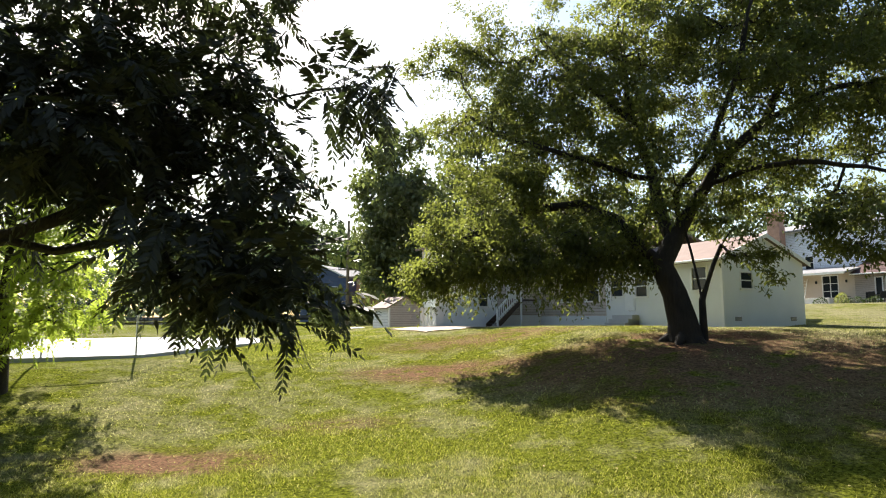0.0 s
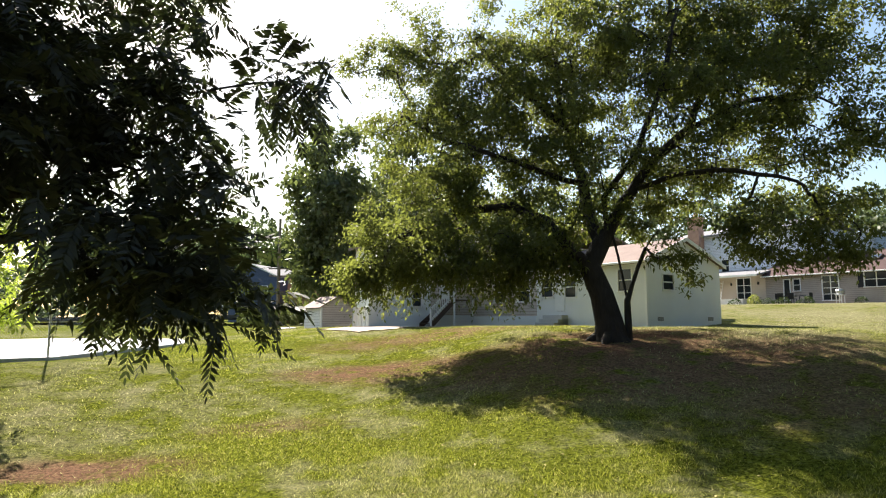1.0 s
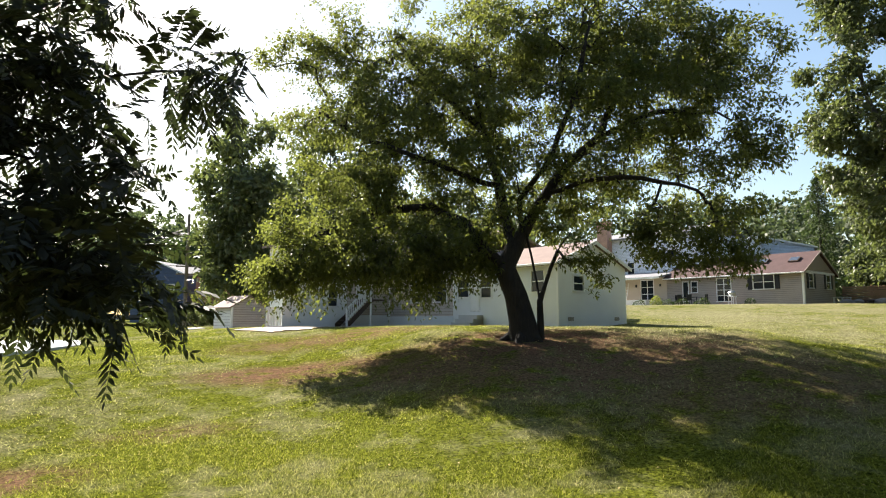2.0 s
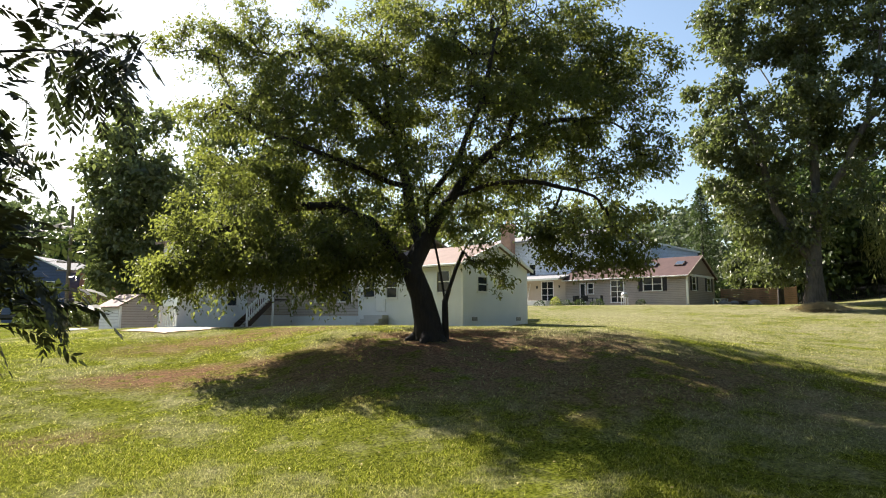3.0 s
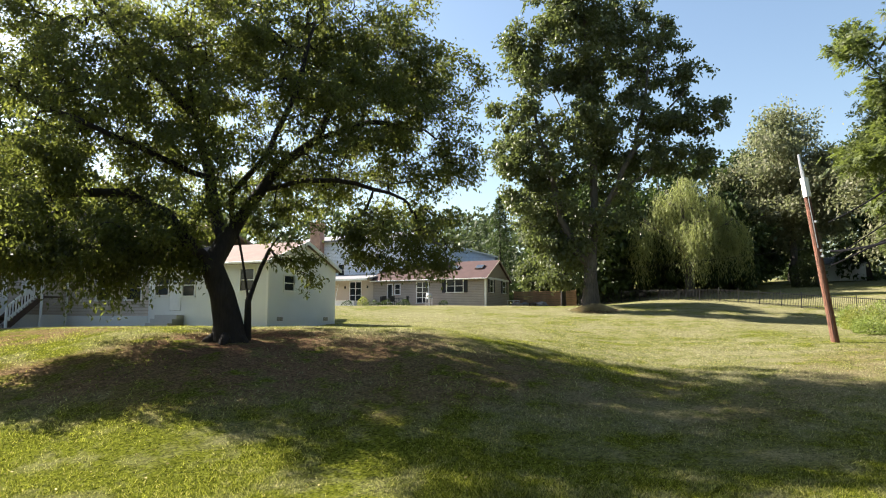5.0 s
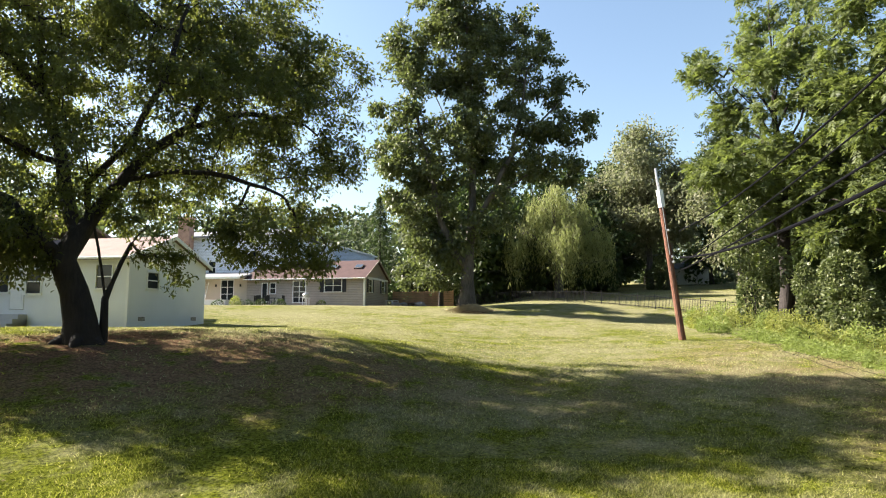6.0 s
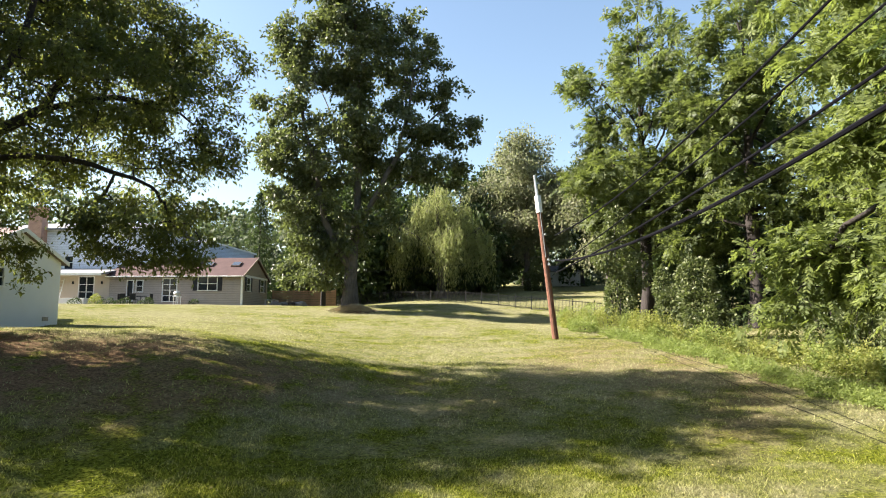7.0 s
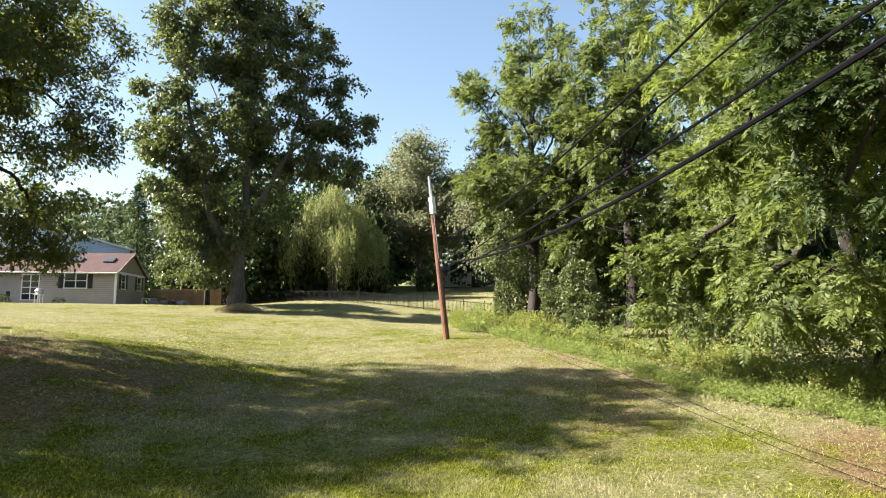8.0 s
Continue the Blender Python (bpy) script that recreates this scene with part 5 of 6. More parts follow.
for i, (x, y) in enumerate(((2.5, -2.3), (3.7, -2.7), (4.4, -3.6), (3.1, -4.6))):
    p = HB @ Vector((x, y, 0))
    s = thing("garden_stone", pose(p.x, p.y, gz(p.x, p.y), 0, 0, i * 40), "rough grey garden boulder beside the house", "stone", "boulders beside the house")
    bm = bmesh.new()
    bmesh.ops.create_icosphere(bm, subdivisions=2, radius=0.5, matrix=Matrix.Diagonal((1.3, 1.0, 0.8, 1)))
    for v in bm.verts:
        v.co *= 1 + 0.25 * noise.noise(v.co * 1.7 + Vector((i * 3, 0, 0)))
        v.co.z += 0.2
    part("boulder", bm, STONE, s)

stack = thing("lumber_stack", ground_pose(HB, 4.6, -2.2, -62), "stack of reddish weathered boards beside the house", "lumber")
for i in range(14):
    o = part("plank", boxes((-1.1, 1.1, -0.07, 0.07, 0, 0.04), bevel=0.005), FENCE_WOOD if i % 3 else DARK_WOOD, stack)
    o.matrix_basis = pose(0.06 * (i * 7 % 5 - 2), -0.32 + 0.17 * (i % 5), 0.02 + 0.13 * (i // 5) + (0.5 if i > 11 else 0), 0, 12 if i > 11 else 0, (i * 13 % 7 - 3) * 1.6)
for i in range(2):
    part("bearer", boxes((-0.8 + 1.5 * i, -0.7 + 1.5 * i, -0.5, 0.5, -0.06, 0.02)), DARK_WOOD, stack)


def car(m, paint, label):
    o = thing("parked_car", m, label, "car")
    body = prism([(-2.1, 0.35), (2.1, 0.35), (2.15, 0.75), (1.2, 0.9), (0.55, 1.42), (-1.2, 1.45), (-1.9, 0.95), (-2.15, 0.85)], -0.85, 0.85)
    bmesh.ops.bevel(body, geom=body.edges[:], offset=0.06, segments=2, affect="EDGES")
    b = part("body", body, paint, o)
    for y in (-0.862, 0.85):
        part("side_window", prism([(-1.1, 0.95), (0.75, 0.95), (0.42, 1.34), (-1.05, 1.36)], y, y + 0.012), GLASS, b)
    for x in (-1.35, 1.35):
        for y in (-0.8, 0.8):
            w = part("wheel", tube([(x, y - 0.1, 0.33), (x, y + 0.1, 0.33)], 0.33, 16), RUBBER, o)
            part("rim", tube([(x, y - 0.11, 0.33), (x, y + 0.11, 0.33)], 0.19, 12), METAL, w)
    return o


car(pose(66.5, 49.0, gz(66.5, 49.0), 0, 0, 130), CAR_PAINT, "white car parked under the trees")
car(pose(-12.5, 69.5, gz(-12.5, 69.5) + 0.09, 0, 0, 4), CAR_PAINT, "pale car parked on the road")


# ---------------------------------------------------------------- grass
def grass():
    rng = np.random.default_rng(3)
    for lo, hi, n, tall, broad in ((7.5, 17, 470000, 0.07, 0.016), (14, 46, 380000, 0.065, 0.03)):
        a = np.radians(rng.uniform(-113, 42, n))
        r = np.sqrt(rng.uniform(lo * lo, hi * hi, n)) if lo > 10 else lo * (hi / lo) ** rng.uniform(0, 1, n)
        x, y = -r * np.sin(a), r * np.cos(a)
        keep = rng.uniform(size=n) > 0.85 * worn_at(x, y)
        keep &= rng.uniform(size=n) < np.clip((hi - r) / (hi * 0.3), 0, 1)
        keep &= rng.uniform(size=n) < 0.6 + 0.6 * np.sin(x * 0.7 + np.sin(y * 0.9)) * np.sin(y * 0.8 + 1.3 * np.sin(x * 0.5))
        # not inside the white house or on the court
        lx, ly = (x - 12.51) * 0.882 + (y - 27.8) * 0.471, -(x - 12.51) * 0.471 + (y - 27.8) * 0.882
        keep &= ~((lx > -0.05) & (ly > -0.05)) & ~((x < -10) & (y > 17.5))
        x, y = x[keep], y[keep]
        n = len(x)
        z = ground_z(x, y) - 0.005
        t = rng.uniform(0, math.tau, n)
        h = tall * rng.uniform(0.5, 1.2, n)
        w = broad * rng.uniform(0.6, 1.2, n)
        lean = rng.normal(size=(n, 2)) * h[:, None] * 0.75
        c, s = np.cos(t) * w / 2, np.sin(t) * w / 2
        V = np.stack([np.stack([x - c, y - s, z], 1), np.stack([x + c, y + s, z], 1), np.stack([x + lean[:, 0], y + lean[:, 1], z + h], 1)], 1).reshape(-1, 3)
        tagged(part("grass", mesh_of(V, np.arange(3 * n).reshape(-1, 3)), GRASS), "short mown green and dry grass blades", "grass", kind="stuff")


def grass_mat():
    m, nt, b = material("grass_blade")
    co = nt.nodes.new("ShaderNodeTexCoord").outputs["Object"]
    rnd = nt.nodes.new("ShaderNodeNewGeometry").outputs["Random Per Island"]
    f = nt.nodes.new("ShaderNodeMath")
    f.operation = "ADD"
    nt.links.new(noise_tex(nt, 0.16, 4, 0.6, co), f.inputs[0])
    nt.links.new(noise_tex(nt, 1.1, 5, 0.7, co), f.inputs[1])
    green = ramp(nt, rnd, [(0.0, (0.055, 0.072, 0.008)), (0.5, (0.225, 0.25, 0.03)), (0.85, (0.34, 0.365, 0.05)), (1.0, (0.47, 0.44, 0.15))])
    dry = ramp(nt, rnd, [(0.0, (0.16, 0.155, 0.07)), (1.0, (0.5, 0.475, 0.28))])
    c = mixc(nt, ramp(nt, drier(nt, co, f.outputs[0]), [(0.485, (0, 0, 0)), (0.64, (0.85, 0.85, 0.85))]), green, dry)
    nt.links.new(c, b.inputs["Base Color"])
    b.inputs["Roughness"].default_value = 0.7
    b.inputs["Specular IOR Level"].default_value = 0.06
    tl = nt.nodes.new("ShaderNodeBsdfTranslucent")
    nt.links.new(c, tl.inputs["Color"])
    mx = nt.nodes.new("ShaderNodeMixShader")
    mx.inputs[0].default_value = 0.5
    nt.links.new(b.outputs[0], mx.inputs[1])
    nt.links.new(tl.outputs[0], mx.inputs[2])
    nt.links.new(mx.outputs[0], nt.nodes["Material Output"].inputs[0])
    return m


def fallen_leaves():
    rng = np.random.default_rng(17)
    n = 600
    a, r = np.radians(rng.uniform(-110, 40, n)), rng.uniform(8, 26, n)
    P = np.stack([-r * np.sin(a), r * np.cos(a)], 1)
    P = np.concatenate([P, ground_z(P[:, 0], P[:, 1])[:, None] + rng.uniform(0.03, 0.07, (n, 1))], 1)
    D = unit(rng.normal(size=(n, 3)) * np.array([1, 1, 0.15]))
    tagged(part("fallen_leaves", mesh_of(*leaf_mesh(P, D, 0.06, 0.55, 0.2, rng)), plain("dry_leaf", (0.42, 0.34, 0.12), 0.7, vary=0.3)), "scattered dry yellow leaves on the lawn", "leaves", kind="stuff")


def polar(az, el, d, base):
    """A place by bearing, height angle and distance from the camera, to fit its view, from a tree's base."""
    a = radians(az)
    return (-d * math.sin(a) - base[0], d * math.cos(a) - base[1], EYE + d * math.tan(radians(el)) - base[2])


# the tall broad tree behind the lawn
BT = (38.47, 28.7)


def bt(u, w, h):
    return (u * 0.598 + w * 0.8, -u * 0.8 + w * 0.598, h)


tree("tall_tree", *BT, "tall broad tree with glossy dark green leaves at the lawn's edge", [
    [bt(0, 0, 0), bt(0, 0, 1.6), bt(0.1, 0, 3.4), bt(0.4, 0, 6.5), bt(0.5, 0.2, 11), bt(0.4, 0.3, 16), bt(0.2, 0, 21), bt(0, 0, 25)],
    [bt(0.1, 0, 3.2), bt(-1.0, -0.3, 4.6), bt(-2.0, -0.5, 7), bt(-2.6, -0.8, 10.5), bt(-3.6, -1, 14), bt(-4.2, -1, 18)],
    [bt(0.4, 0, 6.5), bt(1.6, -0.6, 8.5), bt(3.2, -1, 11.5), bt(4.2, -1, 15), bt(4.8, -0.8, 19)],
    [bt(1.6, -0.6, 8.5), bt(4, -1, 10), bt(6.5, -1, 12)],
    [bt(0.5, 0.2, 11), bt(-1, 1.5, 14), bt(-2.5, 2.5, 18)],
    [bt(3.2, -1, 11.5), bt(5.5, -0.5, 14.5), bt(7.5, 0, 16.8)],
], [(*bt(-1.6, 0, 12.8), 4.0, 4.5, 3.6), (*bt(-4.7, -0.5, 11.9), 2.8, 3, 3), (*bt(-4.6, -0.5, 17), 2.8, 3, 3), (*bt(-1.2, 0, 21), 3.6, 4, 3.4), (*bt(2.3, 0, 18.5), 3.6, 4, 3.4),
    (*bt(5.2, -0.5, 19.9), 1.8, 1.8, 2.0, 1.4), (*bt(7.1, 0, 17.6), 1.7, 1.7, 1.5, 1.4), (*bt(8.2, 0, 14.8), 1.9, 2, 1.6, 1.3), (*bt(7.0, -0.5, 11.2), 2.0, 2.2, 1.5, 1.2), (*bt(3.4, -0.5, 13), 3.6, 3.8, 2.8),
    # the last two lobes, hidden behind the crown, are added to shade the lawn
    (*bt(-2.2, -0.5, 6.4), 2.2, 2.6, 2.6), (*bt(-4.0, -0.5, 8.6), 2.3, 2.5, 2.3), (*bt(-3.4, -0.6, 5.2), 1.6, 1.6, 1.5, 1.5), (*bt(-3.0, -0.6, 3.4), 1.2, 1.2, 1.0, 1.5), (*bt(-1.8, -0.8, 3.2), 1.6, 1.6, 1.2, 1.2), (*bt(0.2, 0, 24.2), 3.2, 3.2, 2.6), (*bt(-3, 0, 24.5), 2.6, 2.8, 2.4), (*bt(3.1, 0, 22.2), 2.2, 2.3, 2.2), (*bt(-4.3, 0, 21.3), 2.0, 2.2, 2.2), (*bt(1.8, 0, 8.2), 2.2, 2.4, 1.8, 0.5), (*bt(-2.2, 4, 6.5), 2.5, 2.5, 2.2, 0.8), (*bt(-4.0, 5, 9), 3, 3, 2.4, 0.7)],
    3200, 22, 0.31, 0.47, LEAF_BIG, BARK_GREY, 11, spread=0.24, flare=1.5, wide=0.62, tip_r=0.006, step=0.9, thin=0.01, clump=(430, 1.0))


# weeping willow
def willow(x, y, seed):
    rng = np.random.default_rng(seed)
    ob = thing("willow", pose(x, y, gz(x, y) - 0.1), "weeping willow with pale green hanging curtains", "tree")
    limbs = [[(0, 0, 0), (0.1, 0, 2), (0, 0, 4)], [(0, 0, 4), (-2, 1, 5.8), (-3.4, 2.4, 7.2)], [(0, 0, 4), (1.2, -1.5, 6.2), (2.3, -3, 7.2)], [(0, 0, 4), (0, 0.5, 7), (0.3, 0.6, 10.3)],
             [(0, 0, 4), (-1.2, -1.2, 5.6), (-2.1, -1.9, 6.8)], [(0, 0, 4), (1.5, 1.5, 6.4), (2.4, 2.2, 7.4)]]
    lobes = [(0, 0, 11.0, 1.2, 1.2, 1.6), (-1.5, 1.2, 9.6, 1.3, 1.3, 1.0), (1.4, -1.6, 9.4, 1.3, 1.3, 1.2), (-3.4, 2.6, 7.0, 1.3, 1.3, 1.0), (2.3, -3.2, 6.8, 1.4, 1.3, 1.1), (-2.0, -1.8, 6.4, 1.4, 1.3, 1.0), (2.2, 2.0, 7.2, 1.4, 1.4, 1.2)]
    N, par, R, ends, ways = grow(limbs, lobes, 330, 0.4, rng, 0.008, 0.3, step=0.8)
    part("trunk", wood_mesh(N, par, R, 1.4, 0.01), BARK_GREY, ob)
    per, along = 3, 26
    E = np.repeat(N[ends], per, 0) + rng.normal(size=(len(ends) * per, 3)) * 0.35
    L = np.minimum(rng.uniform(1.2, 7.5, len(E)), E[:, 2] - rng.uniform(0.4, 4.4, len(E)))
    s = np.linspace(0, 1, along)
    out = unit(E * np.array([1, 1, 0]))
    P = E[:, None] + np.array([0, 0, -1.0]) * (L[:, None] * s)[..., None] + out[:, None] * (0.5 * np.sin(s * 2.2))[None, :, None] + rng.normal(size=(len(E), along, 3)) * 0.09
    P = P.reshape(-1, 3)
    D = unit(np.array([0, 0, -1.0]) + rng.normal(size=P.shape) * 0.35)
    part("crown", mesh_of(*leaf_mesh(P, D, 0.36, 0.16, 0.1, rng)), LEAF_WILLOW, ob)


willow(57.19, 30.89, 21)


def lofty(name, x, y, label, h, r, n_tips, per, leaf, mat, seed, bark=BARK, lean=(0, 0), low=0.3, compound=None, spread=0.5, wide=0.6, lobes_n=15, base_r=None, group="", thin=0.02, tufts=None, hang=0.3):
    """A forest tree of height h and crown radius r, its crown made of many uneven tufts."""
    rng = np.random.default_rng(seed)
    limbs = [[(0, 0, 0), (lean[0] * 0.15, lean[1] * 0.15, h * 0.2), (lean[0] * 0.4, lean[1] * 0.4, h * 0.45), (lean[0] * 0.8, lean[1] * 0.8, h * 0.72), (lean[0], lean[1], h * 0.95)]]
    lobes = []
    for i in range(lobes_n):
        f = low + (0.93 - low) * (i + 0.5) / lobes_n
        a = i * 2.4 + rng.uniform(-0.5, 0.5)
        env = math.sin(math.pi * min(0.97, 0.18 + 0.8 * (f - low) / (1 - low))) ** 0.7
        q = rng.uniform(0.3, 0.72) * r * env
        c = (lean[0] * f + q * math.cos(a), lean[1] * f + q * math.sin(a), h * f)
        s = r * env * rng.uniform(0.36, 0.52)
        lobes.append((*c, s, s, s * rng.uniform(0.75, 1.05)))
        limbs.append([(lean[0] * f * 0.8, lean[1] * f * 0.8, h * f * 0.78), ((c[0] + lean[0] * f) / 2, (c[1] + lean[1] * f) / 2, h * f * 0.92), c])
    lobes.append((lean[0], lean[1], h * 0.92, r * 0.35, r * 0.35, h * 0.08))
    return tree(name, x, y, label, limbs, lobes, n_tips, per, leaf, base_r or h * 0.016, mat, bark, seed, spread=spread, compound=compound, wide=wide, tip_r=0.01, step=1.0, thin=thin, group=group, hollow=0.6, clump=tufts or (lobes_n * 10, r * 0.15), hang=hang)


# grey-green trees behind the willow
lofty("grey_tree", 74.6, 27.8, "tall grey-green tree with thin upper twigs behind the willow", 21, 6.8, 460, 50, 0.38, LEAF_GREY, 31, BARK_GREY, low=0.25, spread=0.6)
lofty("grey_tree", 80, 35, "grey-green tree in the wood behind the willow", 18, 6, 300, 40, 0.6, LEAF_DARK_SHADED, 32, BARK_GREY, low=0.1, spread=0.7)
lofty("grey_tree", 72, 17, "dark green tree at the end of the mown lawn", 17, 6, 300, 44, 0.42, LEAF_GREY, 33, BARK_GREY, low=0.15, spread=0.7)
DEEP = "dark trees of the wood behind the upper lawn"
# some of these, hidden behind nearer trees, are added to shadow the lawn
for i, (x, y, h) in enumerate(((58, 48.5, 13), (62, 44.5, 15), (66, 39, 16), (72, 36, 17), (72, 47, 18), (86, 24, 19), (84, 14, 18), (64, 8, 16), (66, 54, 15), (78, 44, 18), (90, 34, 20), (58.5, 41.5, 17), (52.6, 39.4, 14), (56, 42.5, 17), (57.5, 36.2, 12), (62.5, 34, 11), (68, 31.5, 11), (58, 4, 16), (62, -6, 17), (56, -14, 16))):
    lofty("deep_tree", x, y, "leafy tree behind the lawn, the wood's shade put into its leaf colour", h, 4.6, 180, 26, 0.62, LEAF_DARK_SHADED, 130 + i, low=0.04, spread=0.6, group=DEEP)


def conifer(x, y, h, seed):
    """A spruce: whorls of drooping boughs round a straight stem."""
    rng = np.random.default_rng(seed)
    ob = thing("spruce", pose(x, y, gz(x, y) - 0.1), "dark spruce standing behind the pale blue house", "tree")
    part("trunk", tube([(0, 0, 0), (0, 0, h * 0.5), (0, 0, h)], [0.24, 0.14, 0.02], 8), BARK, ob)
    P, D = [], []
    for k in range(150):
        f = 0.12 + 0.87 * k / 149
        a = k * 2.4 + rng.uniform(-0.3, 0.3)
        reach = h * 0.24 * (1 - f) ** 0.85 * rng.uniform(0.75, 1.1) + 0.15
        q = np.linspace(0.1, 1, 34)[:, None]
        o = np.array([math.cos(a), math.sin(a), 0.0])
        p = o * q * reach + np.array([0, 0, 1.0]) * (h * f - 0.35 * reach * q ** 1.4)
        P.append(p + rng.normal(size=p.shape) * 0.09)
        D.append(o * 0.7 + rng.normal(size=p.shape) * 0.5 + np.array([0, 0, -0.5]))
    part("crown", mesh_of(*leaf_mesh(np.concatenate(P), np.concatenate(D), 0.4, 0.28, 0.2, rng)), LEAF_DARK_SHADED, ob)


conifer(60.5, 60.0, 16, 39)
lofty("garden_tree", 51.0, 43.6, "leafy green tree behind the board fence", 9, 2.8, 220, 30, 0.36, LEAF_BIG, 35, low=0.12, spread=0.45)
lofty("garden_tree", 42.3, 34.4, "low leafy tree beside the tall tree", 9.5, 3.3, 300, 40, 0.3, LEAF_BIG, 38, low=0.42, spread=0.4)
# a second stem, ivy and rocks at the foot of the grey tree, and a pale hut beyond it
leaf_heap("ivy_thicket", 73.4, 27.0, "ivy round the foot of the grey tree", "thicket", [(0, 0, 1.2, 0.9, 0.9, 1.4), (0.3, -1.6, 1.0, 1.0, 1.0, 1.2), (0.2, -0.8, 2.6, 0.8, 0.8, 1.6)], 2600, 0.3, LEAF_IVY, 68)
lofty("grey_tree", 74.2, 25.4, "slender grey tree with a pale leaning trunk", 15, 3.4, 140, 40, 0.45, LEAF_GREY, 36, BARK_PALE, low=0.4, spread=0.6, lean=(0.6, -1.2))
hut = thing("hut", pose(86, 26.6, gz(86, 26.6) - 0.1, 0, 0, 20), "pale grey garden hut in the shade of the wood", "hut")
part("wall", boxes((-1.6, 1.6, -2.2, 2.2, 0, 2.1), bevel=0.01), GREY_SIDING, hut)
part("roof", prism([(-1.9, 2.0), (0, 2.9), (1.9, 2.0), (1.9, 2.12), (0, 3.03), (-1.9, 2.12)], -2.4, 2.4), ROOF_GREY, hut)
part("door", boxes((-1.64, -1.59, -0.45, 0.45, 0.05, 1.9)), WHITE_PAINT, hut)


def straw(x, y, n, rx, seed):
    """A rough mound of dry grass."""
    rng = np.random.default_rng(seed)
    q = rng.normal(size=(n, 2)) * rx * 0.5
    P = np.stack([q[:, 0], q[:, 1], ground_z(x + q[:, 0], y + q[:, 1]) - gz(x, y) + 0.38 * np.exp(-(q ** 2).sum(1) / rx ** 2)], 1)
    D = unit(np.concatenate([q / rx + rng.normal(size=(n, 2)) * 0.5, rng.uniform(0.1, 1.0, (n, 1))], 1))
    ob = part("straw_mound", mesh_of(*leaf_mesh(P, D, 0.3, 0.06, 0.1, rng)), plain("straw", (0.5, 0.42, 0.26), 0.9, vary=0.35), None)
    ob.location = (x, y, gz(x, y))
    tagged(ob, "rough mound of dry grass round the tall tree", "dry grass", kind="stuff")


straw(BT[0] - 0.1, BT[1] - 0.4, 6500, 1.05, 37)
# the wood along the line of poles
WOODS = "trees of the roadside wood"
lofty("wood_tree", 42.5, 7.5, "tall light green tree with feathered leaves", 22.5, 6.0, 720, 8, 0, LEAF_OLIVE, 41, low=0.16, compound=(0.7, 5, 0.27, 0.25), spread=0.4, group=WOODS, tufts=(105, 0.8))
lofty("wood_tree", 40, 1.0, "tall light green tree with feathered leaves in the wood", 24, 6.5, 660, 8, 0, LEAF_OLIVE, 42, low=0.22, compound=(0.7, 5, 0.27, 0.25), spread=0.4, group=WOODS, tufts=(105, 0.8))
lofty("wood_tree", 33, -5.5, "tall light green tree with feathered leaves over the brush", 22, 5.8, 520, 7, 0, LEAF_WALNUT, 43, low=0.25, compound=(0.65, 6, 0.22, 0.25), spread=0.5, group=WOODS)
# the next four: shade deep in the wood put into the leaf colour
lofty("wood_tree", 52, 2, "tree deep in the roadside wood, its leaves coloured dark for shade", 22, 7, 220, 28, 0.62, LEAF_DARK_SHADED, 44, low=0.06, spread=0.7, group=WOODS)
lofty("wood_tree", 46, -8, "tree deep in the roadside wood, its leaves coloured dark for shade", 20, 7, 220, 28, 0.62, LEAF_DARK_SHADED, 45, low=0.06, spread=0.7, group=WOODS)
lofty("wood_tree", 36, -15, "tree deep in the roadside wood, its leaves coloured dark for shade", 19, 7, 220, 28, 0.56, LEAF_DARK_SHADED, 46, low=0.06, spread=0.7, group=WOODS)
lofty("wood_tree", 28, -20, "tree deep in the roadside wood, its leaves coloured dark for shade", 18, 6.5, 220, 28, 0.5, LEAF_DARK_SHADED, 47, low=0.06, spread=0.7, group=WOODS)
# the near feathered tree of that wood
RB = (22.0, -6.5, 1.3)
RL = [polar(*p, RB) for p in ((-91.5, 3, 19.5), (-95, 8, 18.5), (-100, 5, 17), (-104, 10, 16), (-98, 18, 18), (-105, 20, 16), (-95, 27, 20), (-103, 1, 18.5), (-109, 14, 15), (-101, 28, 17))]
tree("tree_of_heaven", RB[0], RB[1], "leaning tree with large bright feathered leaves over the brush", [
    [(0, 0, 0), (0.1, 0.2, 2.5), (-0.3, 0.8, 5), (-0.8, 1.6, 8), (-1.5, 2.4, 11.5)],
    [(0, 0.2, 3), RL[7], ], [(-0.3, 0.8, 5), RL[2]], [(-0.3, 0.8, 5), ((RL[1][0]) * 0.5, RL[1][1] * 0.5, 5.6), RL[1], RL[0]],
    [(-0.8, 1.6, 8), RL[4]], [(-0.6, 1.4, 7), (RL[5][0] * 0.6, RL[5][1] * 0.6, 8.3), RL[5]], [(-0.3, 0.8, 5), RL[3]], [(-0.6, 1.4, 7), RL[8]], [(-0.8, 1.6, 8), RL[6]], [(-0.8, 1.6, 8), RL[9]],
], [(*p, s, s, s * 0.85) for p, s in zip(RL, (1.5, 2.0, 1.9, 1.7, 2.0, 1.9, 2.4, 1.7, 1.6, 2.2))], 760, 6, 0, 0.24, LEAF_WALNUT, BARK, 51, spread=0.22, compound=(0.6, 8, 0.16, 0.5), tip_r=0.006, clump=(64, 0.72), hang=0.15)

